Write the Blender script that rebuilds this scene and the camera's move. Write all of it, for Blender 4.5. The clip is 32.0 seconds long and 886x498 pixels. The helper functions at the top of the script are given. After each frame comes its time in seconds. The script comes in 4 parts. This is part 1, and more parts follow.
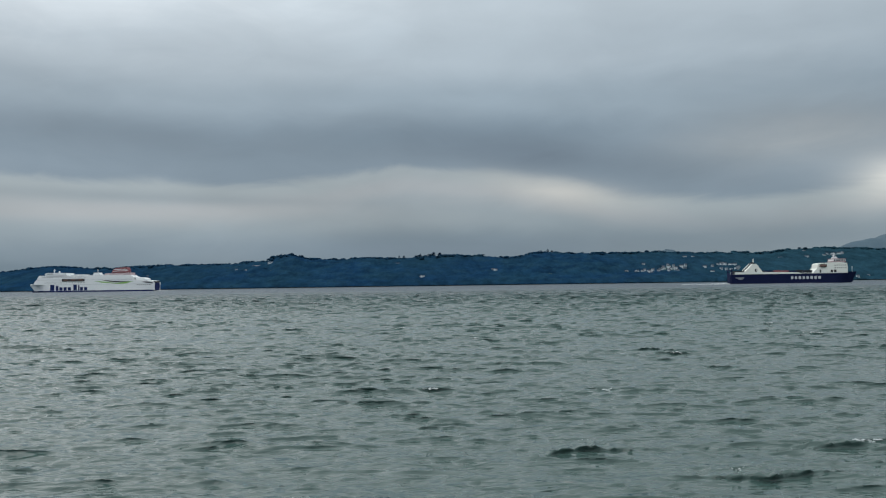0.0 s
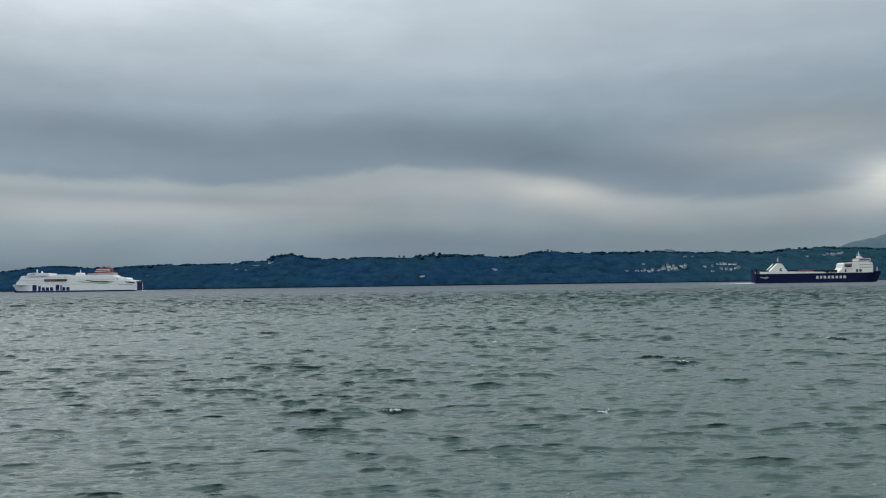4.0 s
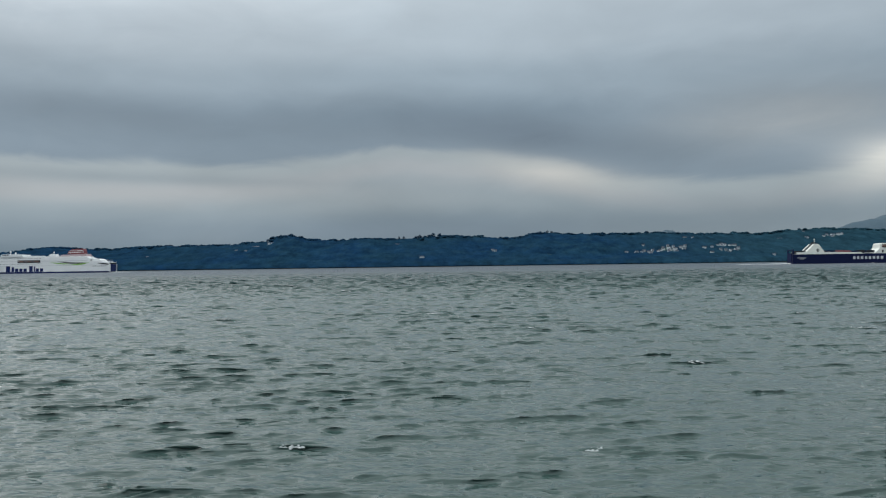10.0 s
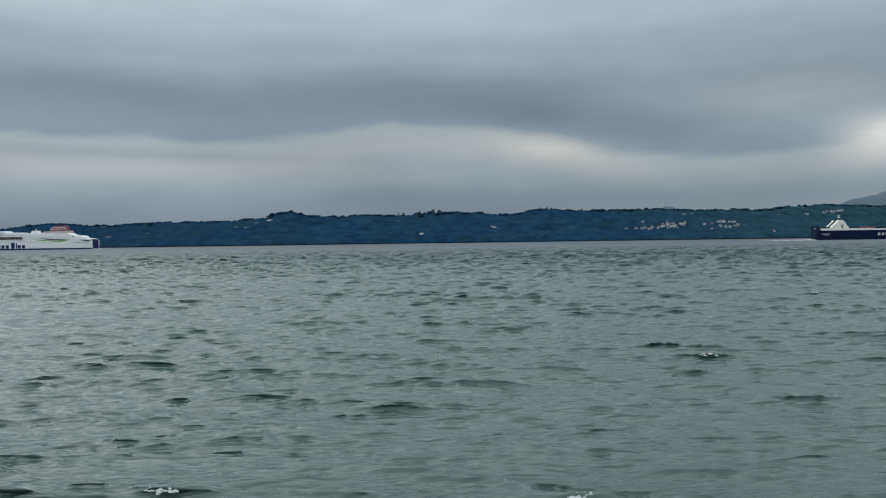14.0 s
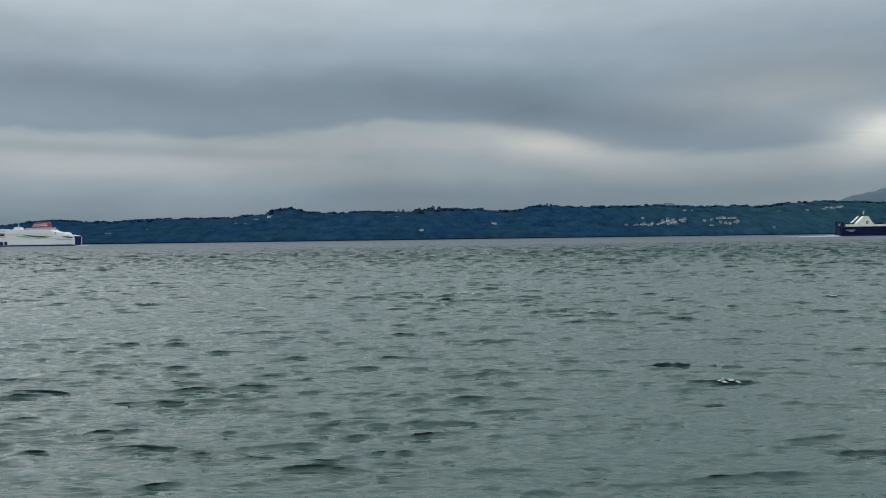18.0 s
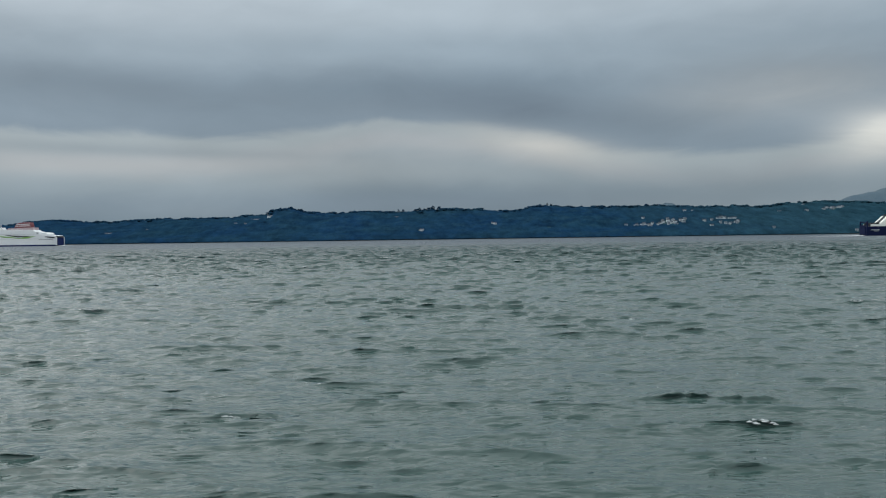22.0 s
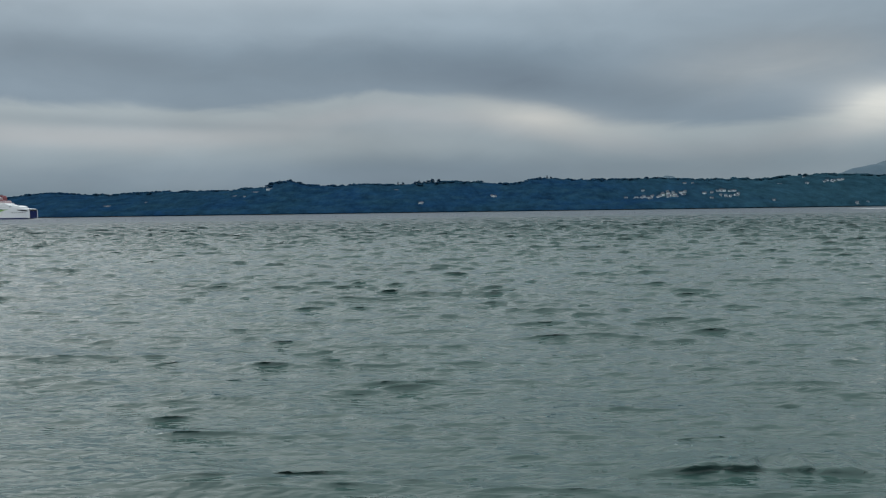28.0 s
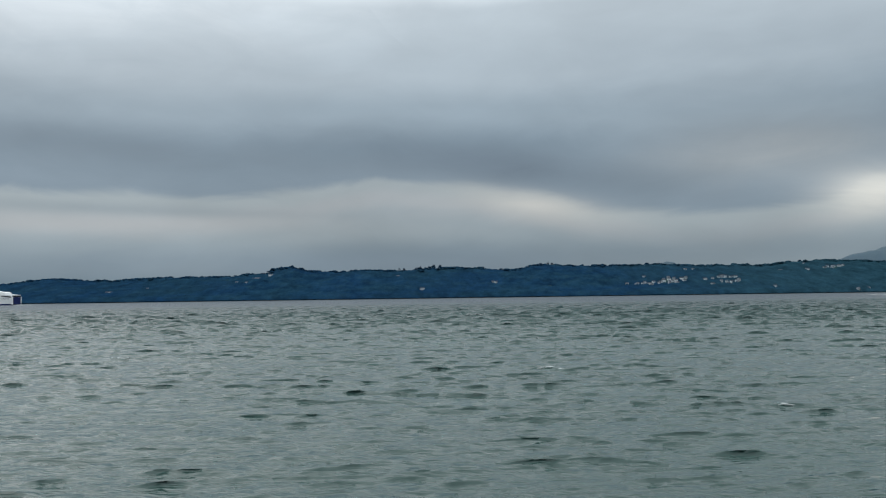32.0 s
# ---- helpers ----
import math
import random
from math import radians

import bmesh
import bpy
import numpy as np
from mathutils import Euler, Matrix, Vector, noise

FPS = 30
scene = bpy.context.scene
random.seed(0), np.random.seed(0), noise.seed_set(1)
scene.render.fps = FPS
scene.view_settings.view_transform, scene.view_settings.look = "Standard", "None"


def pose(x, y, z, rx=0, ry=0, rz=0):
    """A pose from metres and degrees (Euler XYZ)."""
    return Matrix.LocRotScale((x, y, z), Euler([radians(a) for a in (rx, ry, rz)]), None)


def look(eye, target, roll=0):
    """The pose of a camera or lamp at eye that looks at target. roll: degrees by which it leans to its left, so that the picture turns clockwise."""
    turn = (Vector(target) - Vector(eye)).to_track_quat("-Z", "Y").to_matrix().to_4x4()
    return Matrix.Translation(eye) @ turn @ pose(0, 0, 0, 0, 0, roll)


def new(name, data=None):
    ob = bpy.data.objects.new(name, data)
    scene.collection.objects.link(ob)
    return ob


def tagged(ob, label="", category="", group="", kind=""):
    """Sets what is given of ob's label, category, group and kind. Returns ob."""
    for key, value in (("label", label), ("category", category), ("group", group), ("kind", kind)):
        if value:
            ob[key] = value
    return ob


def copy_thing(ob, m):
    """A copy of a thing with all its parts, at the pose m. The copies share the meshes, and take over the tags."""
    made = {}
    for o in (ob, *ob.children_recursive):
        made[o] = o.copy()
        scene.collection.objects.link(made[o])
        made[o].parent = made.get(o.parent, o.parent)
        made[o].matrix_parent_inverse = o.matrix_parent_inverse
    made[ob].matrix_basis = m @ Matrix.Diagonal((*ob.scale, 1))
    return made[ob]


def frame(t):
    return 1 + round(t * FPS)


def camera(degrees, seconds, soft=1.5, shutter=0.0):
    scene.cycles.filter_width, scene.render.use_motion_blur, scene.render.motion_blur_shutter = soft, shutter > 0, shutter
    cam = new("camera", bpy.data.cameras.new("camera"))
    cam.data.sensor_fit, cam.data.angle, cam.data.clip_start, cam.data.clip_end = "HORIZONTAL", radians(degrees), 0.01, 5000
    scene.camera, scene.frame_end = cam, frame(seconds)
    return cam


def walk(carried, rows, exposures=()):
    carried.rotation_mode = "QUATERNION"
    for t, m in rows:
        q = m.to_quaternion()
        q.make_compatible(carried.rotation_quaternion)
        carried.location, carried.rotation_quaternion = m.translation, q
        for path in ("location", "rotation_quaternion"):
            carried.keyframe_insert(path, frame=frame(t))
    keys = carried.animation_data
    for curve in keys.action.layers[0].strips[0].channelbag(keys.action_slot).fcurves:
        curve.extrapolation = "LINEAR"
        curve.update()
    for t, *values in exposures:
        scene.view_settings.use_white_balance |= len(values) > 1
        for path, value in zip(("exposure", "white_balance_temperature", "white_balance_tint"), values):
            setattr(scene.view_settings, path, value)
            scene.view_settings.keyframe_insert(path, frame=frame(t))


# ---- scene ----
cam = camera(58.0, 32.0, soft=1.2)

# ---- camera: a handheld tilt from one place on the shore, eye 4 m above the water ----
EYE = (0.0, 0.0, 4.0)
FOCAL = 1414.3
LEAN = -0.79
TILT = [
    (0.0, 62), (0.5, 25), (1.0, 42), (1.5, 54), (2.0, 39), (2.5, 50), (3.0, 51), (3.5, 60),
    (4.5, 62), (5.5, 62), (6.0, 66), (6.5, 66), (7.0, 60), (7.5, 60), (8.0, 60), (8.5, 48),
    (9.0, 45), (9.5, 48), (10.0, 28), (10.5, 30), (11.0, 37), (11.5, 50), (12.0, 76), (12.5, 42),
    (13.0, 10), (13.5, -6), (14.5, -17), (15.5, -20), (16.0, -13), (16.5, -20), (17.0, -14), (17.5, -20),
    (18.0, -20), (18.5, -42), (19.0, -29), (19.5, -37), (20.0, -30), (20.5, -14), (21.0, -25), (21.5, -26),
    (22.0, -20), (22.5, -22), (23.0, -19), (23.5, -25), (24.0, -31), (24.5, -51), (25.0, -71), (25.5, -98),
    (26.5, -94), (27.5, -78), (28.0, -68), (28.5, -71), (29.0, -58), (29.5, -49), (30.0, -32), (30.5, -29),
    (31.0, 7), (31.5, 40), (32.0, 84),
]


def camera_pose(drop):
    return pose(*EYE, 90 + math.degrees(math.atan(drop / FOCAL))) @ pose(0, 0, 0, 0, 0, LEAN)


walk(cam, [(t, camera_pose(d + 0.9)) for t, d in TILT])


# ---- node helpers ----
class Nodes:
    """A small writer for node trees."""

    def __init__(self, tree):
        self.tree = tree
        tree.nodes.clear()

    def add(self, kind, **props):
        n = self.tree.nodes.new(kind)
        for k, v in props.items():
            setattr(n, k, v)
        return n

    def put(self, socket, value):
        if isinstance(value, bpy.types.NodeSocket):
            self.tree.links.new(value, socket)
        elif value is not None:
            socket.default_value = value

    def math(self, op, a, b=None, c=None, clamp=False):
        n = self.add("ShaderNodeMath", operation=op, use_clamp=clamp)
        for i, v in enumerate((a, b, c)):
            self.put(n.inputs[i], v)
        return n.outputs[0]

    def mix(self, fac, a, b, blend="MIX"):
        n = self.add("ShaderNodeMix", data_type="RGBA", blend_type=blend)
        self.put(n.inputs[0], fac)
        self.put(n.inputs[6], (*a, 1) if isinstance(a, tuple) else a)
        self.put(n.inputs[7], (*b, 1) if isinstance(b, tuple) else b)
        return n.outputs[2]

    def noise(self, vector, scale, detail=3.0, rough=0.55, distort=0.0, stretch=None):
        if stretch:
            m = self.add("ShaderNodeMapping")
            self.put(m.inputs["Vector"], vector)
            m.inputs["Scale"].default_value = stretch
            vector = m.outputs[0]
        n = self.add("ShaderNodeTexNoise")
        self.put(n.inputs["Vector"], vector)
        n.inputs["Scale"].default_value, n.inputs["Detail"].default_value = scale, detail
        n.inputs["Roughness"].default_value, n.inputs["Distortion"].default_value = rough, distort
        return n.outputs["Fac"]

    def ramp(self, fac, stops, ease="LINEAR"):
        n = self.add("ShaderNodeValToRGB")
        n.color_ramp.interpolation = ease
        while len(n.color_ramp.elements) < len(stops):
            n.color_ramp.elements.new(0.5)
        for e, (p, c) in zip(n.color_ramp.elements, stops):
            e.position, e.color = p, ((c, c, c, 1) if isinstance(c, (int, float)) else (*c, 1))
        self.put(n.inputs[0], fac)
        return n.outputs[0]

    def bump(self, height, strength=0.3, distance=0.05, normal=None):
        n = self.add("ShaderNodeBump")
        n.inputs["Strength"].default_value, n.inputs["Distance"].default_value = strength, distance
        self.put(n.inputs["Height"], height)
        self.put(n.inputs["Normal"], normal)
        return n.outputs[0]


# ---- sky: overcast, banded stratocumulus ----
SUN_AZIMUTH, SUN_HEIGHT = radians(250), radians(48)  # clockwise from the view's heading


def overcast(n, way):
    """The cloud's colour in a direction: bands of stratocumulus over a clear sky that hardly shows."""
    sep = n.add("ShaderNodeSeparateXYZ")
    n.put(sep.inputs[0], way)
    x, y, z = sep.outputs
    azimuth = n.math("ARCTAN2", x, y)
    level = n.math("ARCSINE", n.math("MINIMUM", n.math("MAXIMUM", z, -0.999), 0.999))
    flat = n.add("ShaderNodeCombineXYZ")
    n.put(flat.inputs[0], azimuth)
    n.put(flat.inputs[1], level)
    flat = flat.outputs[0]
    # the light band's upper edge rises and falls along the horizon
    edge = n.ramp(n.math("MULTIPLY_ADD", azimuth, 1 / 1.4, 0.5, clamp=True), [
        (0.0, 0.46), (0.094, 0.42), (0.194, 0.385), (0.295, 0.375), (0.36, 0.44), (0.45, 0.61), (0.528, 0.575), (0.578, 0.45), (0.665, 0.23),
        (0.725, 0.15), (0.826, 0.21), (0.885, 0.44), (1.0, 0.46)], "EASE")
    edge = n.math("MULTIPLY_ADD", edge, 0.12, -0.06)
    edge = n.math("MULTIPLY", edge, n.ramp(level, [(0.13, 1.0), (0.20, 0.35), (0.28, 0.0)], "EASE"))
    wide = n.noise(flat, 1.0, 4, 0.5, 0.3, (3.0, 10.0, 1))
    wisp = n.noise(flat, 1.0, 5, 0.6, 0.8, (7.0, 22.0, 1))
    up = n.math("SUBTRACT", level, edge)
    up = n.math("ADD", up, n.math("MULTIPLY_ADD", wide, 0.032, -0.016))
    up = n.math("ADD", up, n.math("MULTIPLY_ADD", wisp, 0.022, -0.011))
    bands = n.ramp(n.math("MULTIPLY_ADD", up, 1 / 0.6, 0.1, clamp=True), [
        (0.00, (0.145, 0.205, 0.258)), (0.16, (0.147, 0.207, 0.258)), (0.235, (0.29, 0.35, 0.39)), (0.285, (0.370, 0.405, 0.428)), (0.318, (0.349, 0.4, 0.424)),
        (0.340, (0.218, 0.28, 0.338)), (0.41, (0.21, 0.275, 0.333)), (0.48, (0.308, 0.385, 0.447)), (0.56, (0.42, 0.497, 0.557)),
        (0.68, (0.51, 0.592, 0.653)), (0.75, (1.0, 1.1, 1.17)), (1.0, (1.30, 1.38, 1.44))], "EASE")

    def lobe(az, el, broad, high, lean=0.0, torn=1.6):
        a = n.math("SUBTRACT", azimuth, az)
        b = n.math("MULTIPLY", n.math("ADD", n.math("SUBTRACT", level, el), n.math("MULTIPLY", a, lean)), 1 / high)
        a = n.math("MULTIPLY", a, 1 / broad)
        d = n.math("ADD", n.math("MULTIPLY", a, a), n.math("MULTIPLY", b, b))
        d = n.math("ADD", d, n.math("MULTIPLY_ADD", wisp, torn, -0.5 * torn))
        return n.math("EXPONENT", n.math("MULTIPLY", d, -1.0))

    def tint(amount, mask, colour, onto):
        return n.mix(n.math("MULTIPLY", mask, amount, clamp=True), onto, colour)

    bands = tint(0.75, lobe(0.135, 0.113, 0.085, 0.016, 0.17, 1.0), (0.60, 0.60, 0.57), bands)
    bands = tint(0.95, lobe(0.515, 0.108, 0.055, 0.026), (0.74, 0.74, 0.69), bands)
    bands = tint(0.65, lobe(0.12, 0.158, 0.22, 0.024, 0.138, 1.0), (0.135, 0.175, 0.22), bands)
    bands = tint(0.75, lobe(0.42, 0.165, 0.15, 0.036, 0.0, 1.0), (0.35, 0.385, 0.405), bands)
    bands = tint(0.45, lobe(-0.33, 0.175, 0.20, 0.02, 0.05), (0.165, 0.21, 0.255), bands)
    bands = tint(0.7, lobe(-0.62, 0.52, 0.40, 0.14), (1.9, 1.94, 1.96), bands)
    bands = tint(0.8, lobe(-0.9, 0.85, 0.7, 0.35), (2.0, 2.02, 2.02), bands)
    bands = tint(0.8, lobe(-0.08, 0.046, 0.60, 0.021, 0.0, 0.6), (0.19, 0.25, 0.312), bands)
    bands = tint(0.6, lobe(-0.36, 0.107, 0.24, 0.008, 0.02, 0.8), (0.25, 0.30, 0.335), bands)
    bands = tint(0.6, lobe(-0.40, 0.090, 0.26, 0.009, -0.02, 0.8), (0.40, 0.42, 0.435), bands)
    bands = tint(0.6, lobe(0.34, 0.052, 0.26, 0.030, 0.0, 0.4), (0.175, 0.232, 0.280), bands)
    bands = tint(0.4, lobe(-0.08, 0.085, 0.16, 0.022), (0.33, 0.365, 0.385), bands)
    # thinner cloud towards the sun's side, thicker away from it
    side = n.ramp(n.math("MULTIPLY_ADD", azimuth, 1 / math.tau, 0.5, clamp=True), [(0.0, 0.95), (0.2, 1.3), (0.36, 1.25), (0.5, 1.0), (0.58, 0.86), (0.75, 0.78), (1.0, 0.95)], "EASE")
    high = n.ramp(level, [(0.27, 0.0), (0.42, 1.0)], "EASE")
    bands = n.mix(high, bands, n.mix(1.0, bands, side, "MULTIPLY"))
    dim = n.noise(flat, 1.0, 3, 0.5, 0.2, (2.2, 6.0, 1))
    bands = n.mix(1.0, bands, n.ramp(dim, [(0.3, 0.9), (0.7, 1.1)]), "MULTIPLY")
    bands = n.mix(1.0, bands, n.ramp(n.noise(flat, 1.0, 5, 0.55, 0.4, (7.0, 17.0, 1)), [(0.3, 0.95), (0.7, 1.05)]), "MULTIPLY")
    # brighter cloud overhead, as under any overcast
    zenith = n.ramp(level, [(0.5, 1.0), (1.0, 1.3)], "EASE")
    bands = n.mix(1.0, bands, zenith, "MULTIPLY")
    clear = n.add("ShaderNodeTexSky", sky_type="NISHITA", sun_disc=False)
    clear.sun_elevation, clear.sun_rotation = SUN_HEIGHT, SUN_AZIMUTH
    n.put(clear.inputs["Vector"], way)
    blue = n.mix(1.0, clear.outputs[0], (0.1, 0.1, 0.1), "MULTIPLY")
    return n.mix(0.94, blue, bands)


def sky():
    world = bpy.data.worlds.new("overcast_sky")
    scene.world = world
    world.use_nodes = True
    n = Nodes(world.node_tree)
    back = n.add("ShaderNodeBackground")
    n.put(back.inputs[0], overcast(n, n.add("ShaderNodeTexCoord").outputs["Generated"]))
    back.inputs[1].default_value = 1.0
    n.put(n.add("ShaderNodeOutputWorld").inputs[0], back.outputs[0])


sky()
sun = new("sun", bpy.data.lights.new("sun", "SUN"))
sun.data.energy, sun.data.angle, sun.data.color = 0.4, radians(25), (1.0, 0.97, 0.92)
sun.matrix_world = look((0, 0, 0), (-math.sin(SUN_AZIMUTH) * math.cos(SUN_HEIGHT), -math.cos(SUN_AZIMUTH) * math.cos(SUN_HEIGHT), -math.sin(SUN_HEIGHT)))
scene.view_settings.exposure = 0.0


# ---- materials ----
def material(name, make):
    m = bpy.data.materials.new(name)
    m.use_nodes = True
    n = Nodes(m.node_tree)
    shader = n.add("ShaderNodeBsdfPrincipled")
    make(n, shader.inputs)
    n.put(n.add("ShaderNodeOutputMaterial").inputs[0], shader.outputs[0])
    return m


def place(n):
    return n.add("ShaderNodeTexCoord").outputs["Object"]


def painted(name, colour, rough=0.45, wear=0.12, rust=0.0, gloss=0.4):
    """Ship's paint: patchy at a metre, streaked downwards, a little rusty."""
    def make(n, s):
        v = place(n)
        patch = n.noise(v, 0.18, 4, 0.6)
        streak = n.noise(v, 1.0, 4, 0.6, 0, (0.9, 0.9, 0.06))
        c = n.mix(n.ramp(patch, [(0.35, 0.0), (0.7, 1.0)]), colour, tuple(k * (1 - wear) for k in colour))
        c = n.mix(n.math("MULTIPLY", n.ramp(streak, [(0.55, 0.0), (0.75, 1.0)]), 0.35), c, tuple(k * (1 - 2 * wear) for k in colour))
        if rust:
            c = n.mix(n.math("MULTIPLY", n.ramp(streak, [(0.62, 0.0), (0.72, 1.0)]), rust), c, (0.18, 0.09, 0.05))
        n.put(s["Base Color"], c)
        n.put(s["Roughness"], n.math("MULTIPLY_ADD", patch, 0.25, rough - 0.1))
        s["Specular IOR Level"].default_value = gloss
        n.put(s["Normal"], n.bump(n.noise(v, 2.5, 3), 0.15, 0.03))
    return material(name, make)


def sea_look(n, s):
    v = place(n)
    sep = n.add("ShaderNodeSeparateXYZ")
    n.put(sep.inputs[0], v)
    murk = n.noise(v, 0.08, 3, 0.5)
    s["IOR"].default_value = 1.33
    # stirred-up sand turns the shallows green; offshore, blue haze is painted into the colour
    shallow = n.ramp(n.math("MULTIPLY", n.math("MULTIPLY_ADD", murk, 30.0, sep.outputs[1]), 1 / 120, clamp=True), [(0.10, 1.0), (0.65, 0.0)])
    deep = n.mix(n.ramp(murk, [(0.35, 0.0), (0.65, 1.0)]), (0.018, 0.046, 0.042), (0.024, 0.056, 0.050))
    haze_tint = n.ramp(n.math("MULTIPLY", sep.outputs[1], 1 / 900, clamp=True), [(0.1, 0.0), (0.8, 1.0)])
    deep = n.mix(haze_tint, deep, (0.020, 0.036, 0.050))
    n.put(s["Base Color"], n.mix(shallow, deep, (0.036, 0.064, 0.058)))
    # ripples too fine to build: rougher water offshore
    n.put(s["Roughness"], n.ramp(n.math("MULTIPLY", sep.outputs[1], 1 / 2400, clamp=True), [(0.0, 0.02), (0.02, 0.04), (0.083, 0.12), (0.23, 0.35), (0.6, 0.36), (1.0, 0.3)]))
    offshore = n.ramp(n.math("MULTIPLY", sep.outputs[1], 1 / 600, clamp=True), [(0.15, 0.0), (0.6, 1.0)])
    b = n.bump(n.math("MULTIPLY", n.noise(v, 0.4, 4, 0.6, 0.4, (0.5, 1.5, 1)), offshore), 1.0, 0.9)
    b = n.bump(n.noise(v, 2.0, 2, 0.5, 0.2, (0.6, 1.6, 1)), 1.0, 0.13, b)
    n.put(s["Normal"], n.bump(n.noise(v, 5.0, 2, 0.5, 0.3, (0.5, 1.5, 1)), 0.9, 0.035, b))


def foam_look(n, s):
    v = place(n)
    n.put(s["Base Color"], n.mix(n.noise(v, 3.0, 4), (0.30, 0.34, 0.34), (0.52, 0.55, 0.55)))
    s["Roughness"].default_value = 0.8
    n.put(s["Normal"], n.bump(n.noise(v, 9.0, 4), 0.6, 0.03))


def haze_leaf_look(n, s):
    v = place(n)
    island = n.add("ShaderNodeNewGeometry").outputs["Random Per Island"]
    # leaf colours carry a blue cast that stands in for aerial haze
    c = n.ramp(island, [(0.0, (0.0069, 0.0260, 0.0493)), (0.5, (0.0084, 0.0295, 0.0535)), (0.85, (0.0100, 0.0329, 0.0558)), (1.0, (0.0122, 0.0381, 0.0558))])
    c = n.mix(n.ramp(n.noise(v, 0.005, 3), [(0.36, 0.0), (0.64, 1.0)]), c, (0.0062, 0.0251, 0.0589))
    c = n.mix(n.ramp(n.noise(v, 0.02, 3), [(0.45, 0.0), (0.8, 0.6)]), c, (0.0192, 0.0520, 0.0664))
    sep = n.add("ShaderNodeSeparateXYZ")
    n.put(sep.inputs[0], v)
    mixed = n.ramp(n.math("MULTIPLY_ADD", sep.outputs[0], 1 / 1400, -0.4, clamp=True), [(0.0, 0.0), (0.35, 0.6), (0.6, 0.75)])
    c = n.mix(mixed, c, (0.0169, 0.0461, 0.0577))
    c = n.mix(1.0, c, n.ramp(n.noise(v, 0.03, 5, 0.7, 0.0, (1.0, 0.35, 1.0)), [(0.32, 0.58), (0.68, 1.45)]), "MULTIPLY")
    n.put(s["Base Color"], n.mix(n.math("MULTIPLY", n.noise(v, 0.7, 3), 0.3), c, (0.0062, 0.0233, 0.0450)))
    s["Roughness"].default_value = 1.0
    s["Specular IOR Level"].default_value = 0.0
    n.put(s["Normal"], n.bump(n.noise(v, 0.10, 4, 0.65), 0.7, 5.0))


def land_look(n, s):
    v = place(n)
    field = n.noise(v, 0.008, 2, 0.5)
    c = n.mix(n.ramp(field, [(0.4, 0.0), (0.6, 1.0)]), (0.022, 0.052, 0.056), (0.034, 0.070, 0.066))
    c = n.mix(n.math("MULTIPLY", n.noise(v, 0.3, 4), 0.6), c, (0.012, 0.027, 0.034))
    sep = n.add("ShaderNodeSeparateXYZ")
    n.put(sep.inputs[0], v)
    shore = n.ramp(n.math("MULTIPLY_ADD", n.noise(v, 0.05, 3), 2.0, sep.outputs[2]), [(0.0, 1.0), (1.0, 0.0)])
    n.put(s["Base Color"], n.mix(shore, c, (0.016, 0.025, 0.034)))
    s["Roughness"].default_value = 0.95
    s["Specular IOR Level"].default_value = 0.1
    n.put(s["Normal"], n.bump(n.noise(v, 0.4, 5, 0.7), 0.5, 0.4))


def haze_hill_look(n, s):
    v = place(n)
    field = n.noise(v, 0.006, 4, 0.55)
    # haze of distance is painted in: both hillside tones are paled towards blue
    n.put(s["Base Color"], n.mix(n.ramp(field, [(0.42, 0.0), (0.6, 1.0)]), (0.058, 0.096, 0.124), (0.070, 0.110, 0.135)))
    s["Roughness"].default_value = 0.95
    n.put(s["Normal"], n.bump(n.noise(v, 0.05, 4), 0.6, 3.0))


def rough_look(colour, other, scale, rough=0.85):
    def make(n, s):
        v = place(n)
        c = n.mix(n.noise(v, scale, 4), colour, other)
        n.put(s["Base Color"], n.mix(n.math("MULTIPLY", n.noise(v, scale * 9, 3), 0.4), c, tuple(0.6 * k for k in colour)))
        s["Roughness"].default_value = rough
        n.put(s["Normal"], n.bump(n.noise(v, scale * 5, 4), 0.4, 0.05))
    return make


def glass_look(n, s):
    s["Base Color"].default_value = (0.015, 0.020, 0.025, 1)
    n.put(s["Roughness"], n.math("MULTIPLY_ADD", n.noise(place(n), 0.6, 2), 0.1, 0.05))


def cloud_bank_material():
    m = bpy.data.materials.new("cloud_bank")
    m.use_nodes = True
    m.cycles.emission_sampling = "NONE"
    n = Nodes(m.node_tree)
    way = n.add("ShaderNodeVectorMath", operation="NORMALIZE")
    n.put(way.inputs[0], place(n))
    glow = n.add("ShaderNodeEmission")
    n.put(glow.inputs[0], overcast(n, way.outputs[0]))
    n.put(n.add("ShaderNodeOutputMaterial").inputs[0], glow.outputs[0])
    return m


CLOUD = cloud_bank_material()
SEA = material("sea_water", sea_look)
FOAM = material("sea_foam", foam_look)
CHURN = material("churned_foam", rough_look((0.72, 0.74, 0.74), (0.60, 0.63, 0.63), 0.5))
HAZE_LEAVES = material("haze_tinted_leaves", haze_leaf_look)
LAND = material("grass_and_soil", land_look)
HAZE_HILL = material("haze_tinted_hillside", haze_hill_look)
BARK = material("bark", rough_look((0.10, 0.085, 0.07), (0.16, 0.14, 0.11), 0.8))
RENDERED = material("white_render", rough_look((0.60, 0.66, 0.70), (0.48, 0.54, 0.58), 0.3))
CREAM = material("cream_render", rough_look((0.40, 0.45, 0.49), (0.32, 0.37, 0.41), 0.3))
BRICK = material("dark_brick", rough_look((0.08, 0.08, 0.09), (0.06, 0.06, 0.07), 0.5))
SLATE = material("grey_slate", rough_look((0.045, 0.065, 0.09), (0.035, 0.05, 0.07), 0.5, 0.6))
TILE = material("dark_roof_tile", rough_look((0.055, 0.065, 0.08), (0.04, 0.05, 0.06), 0.5))
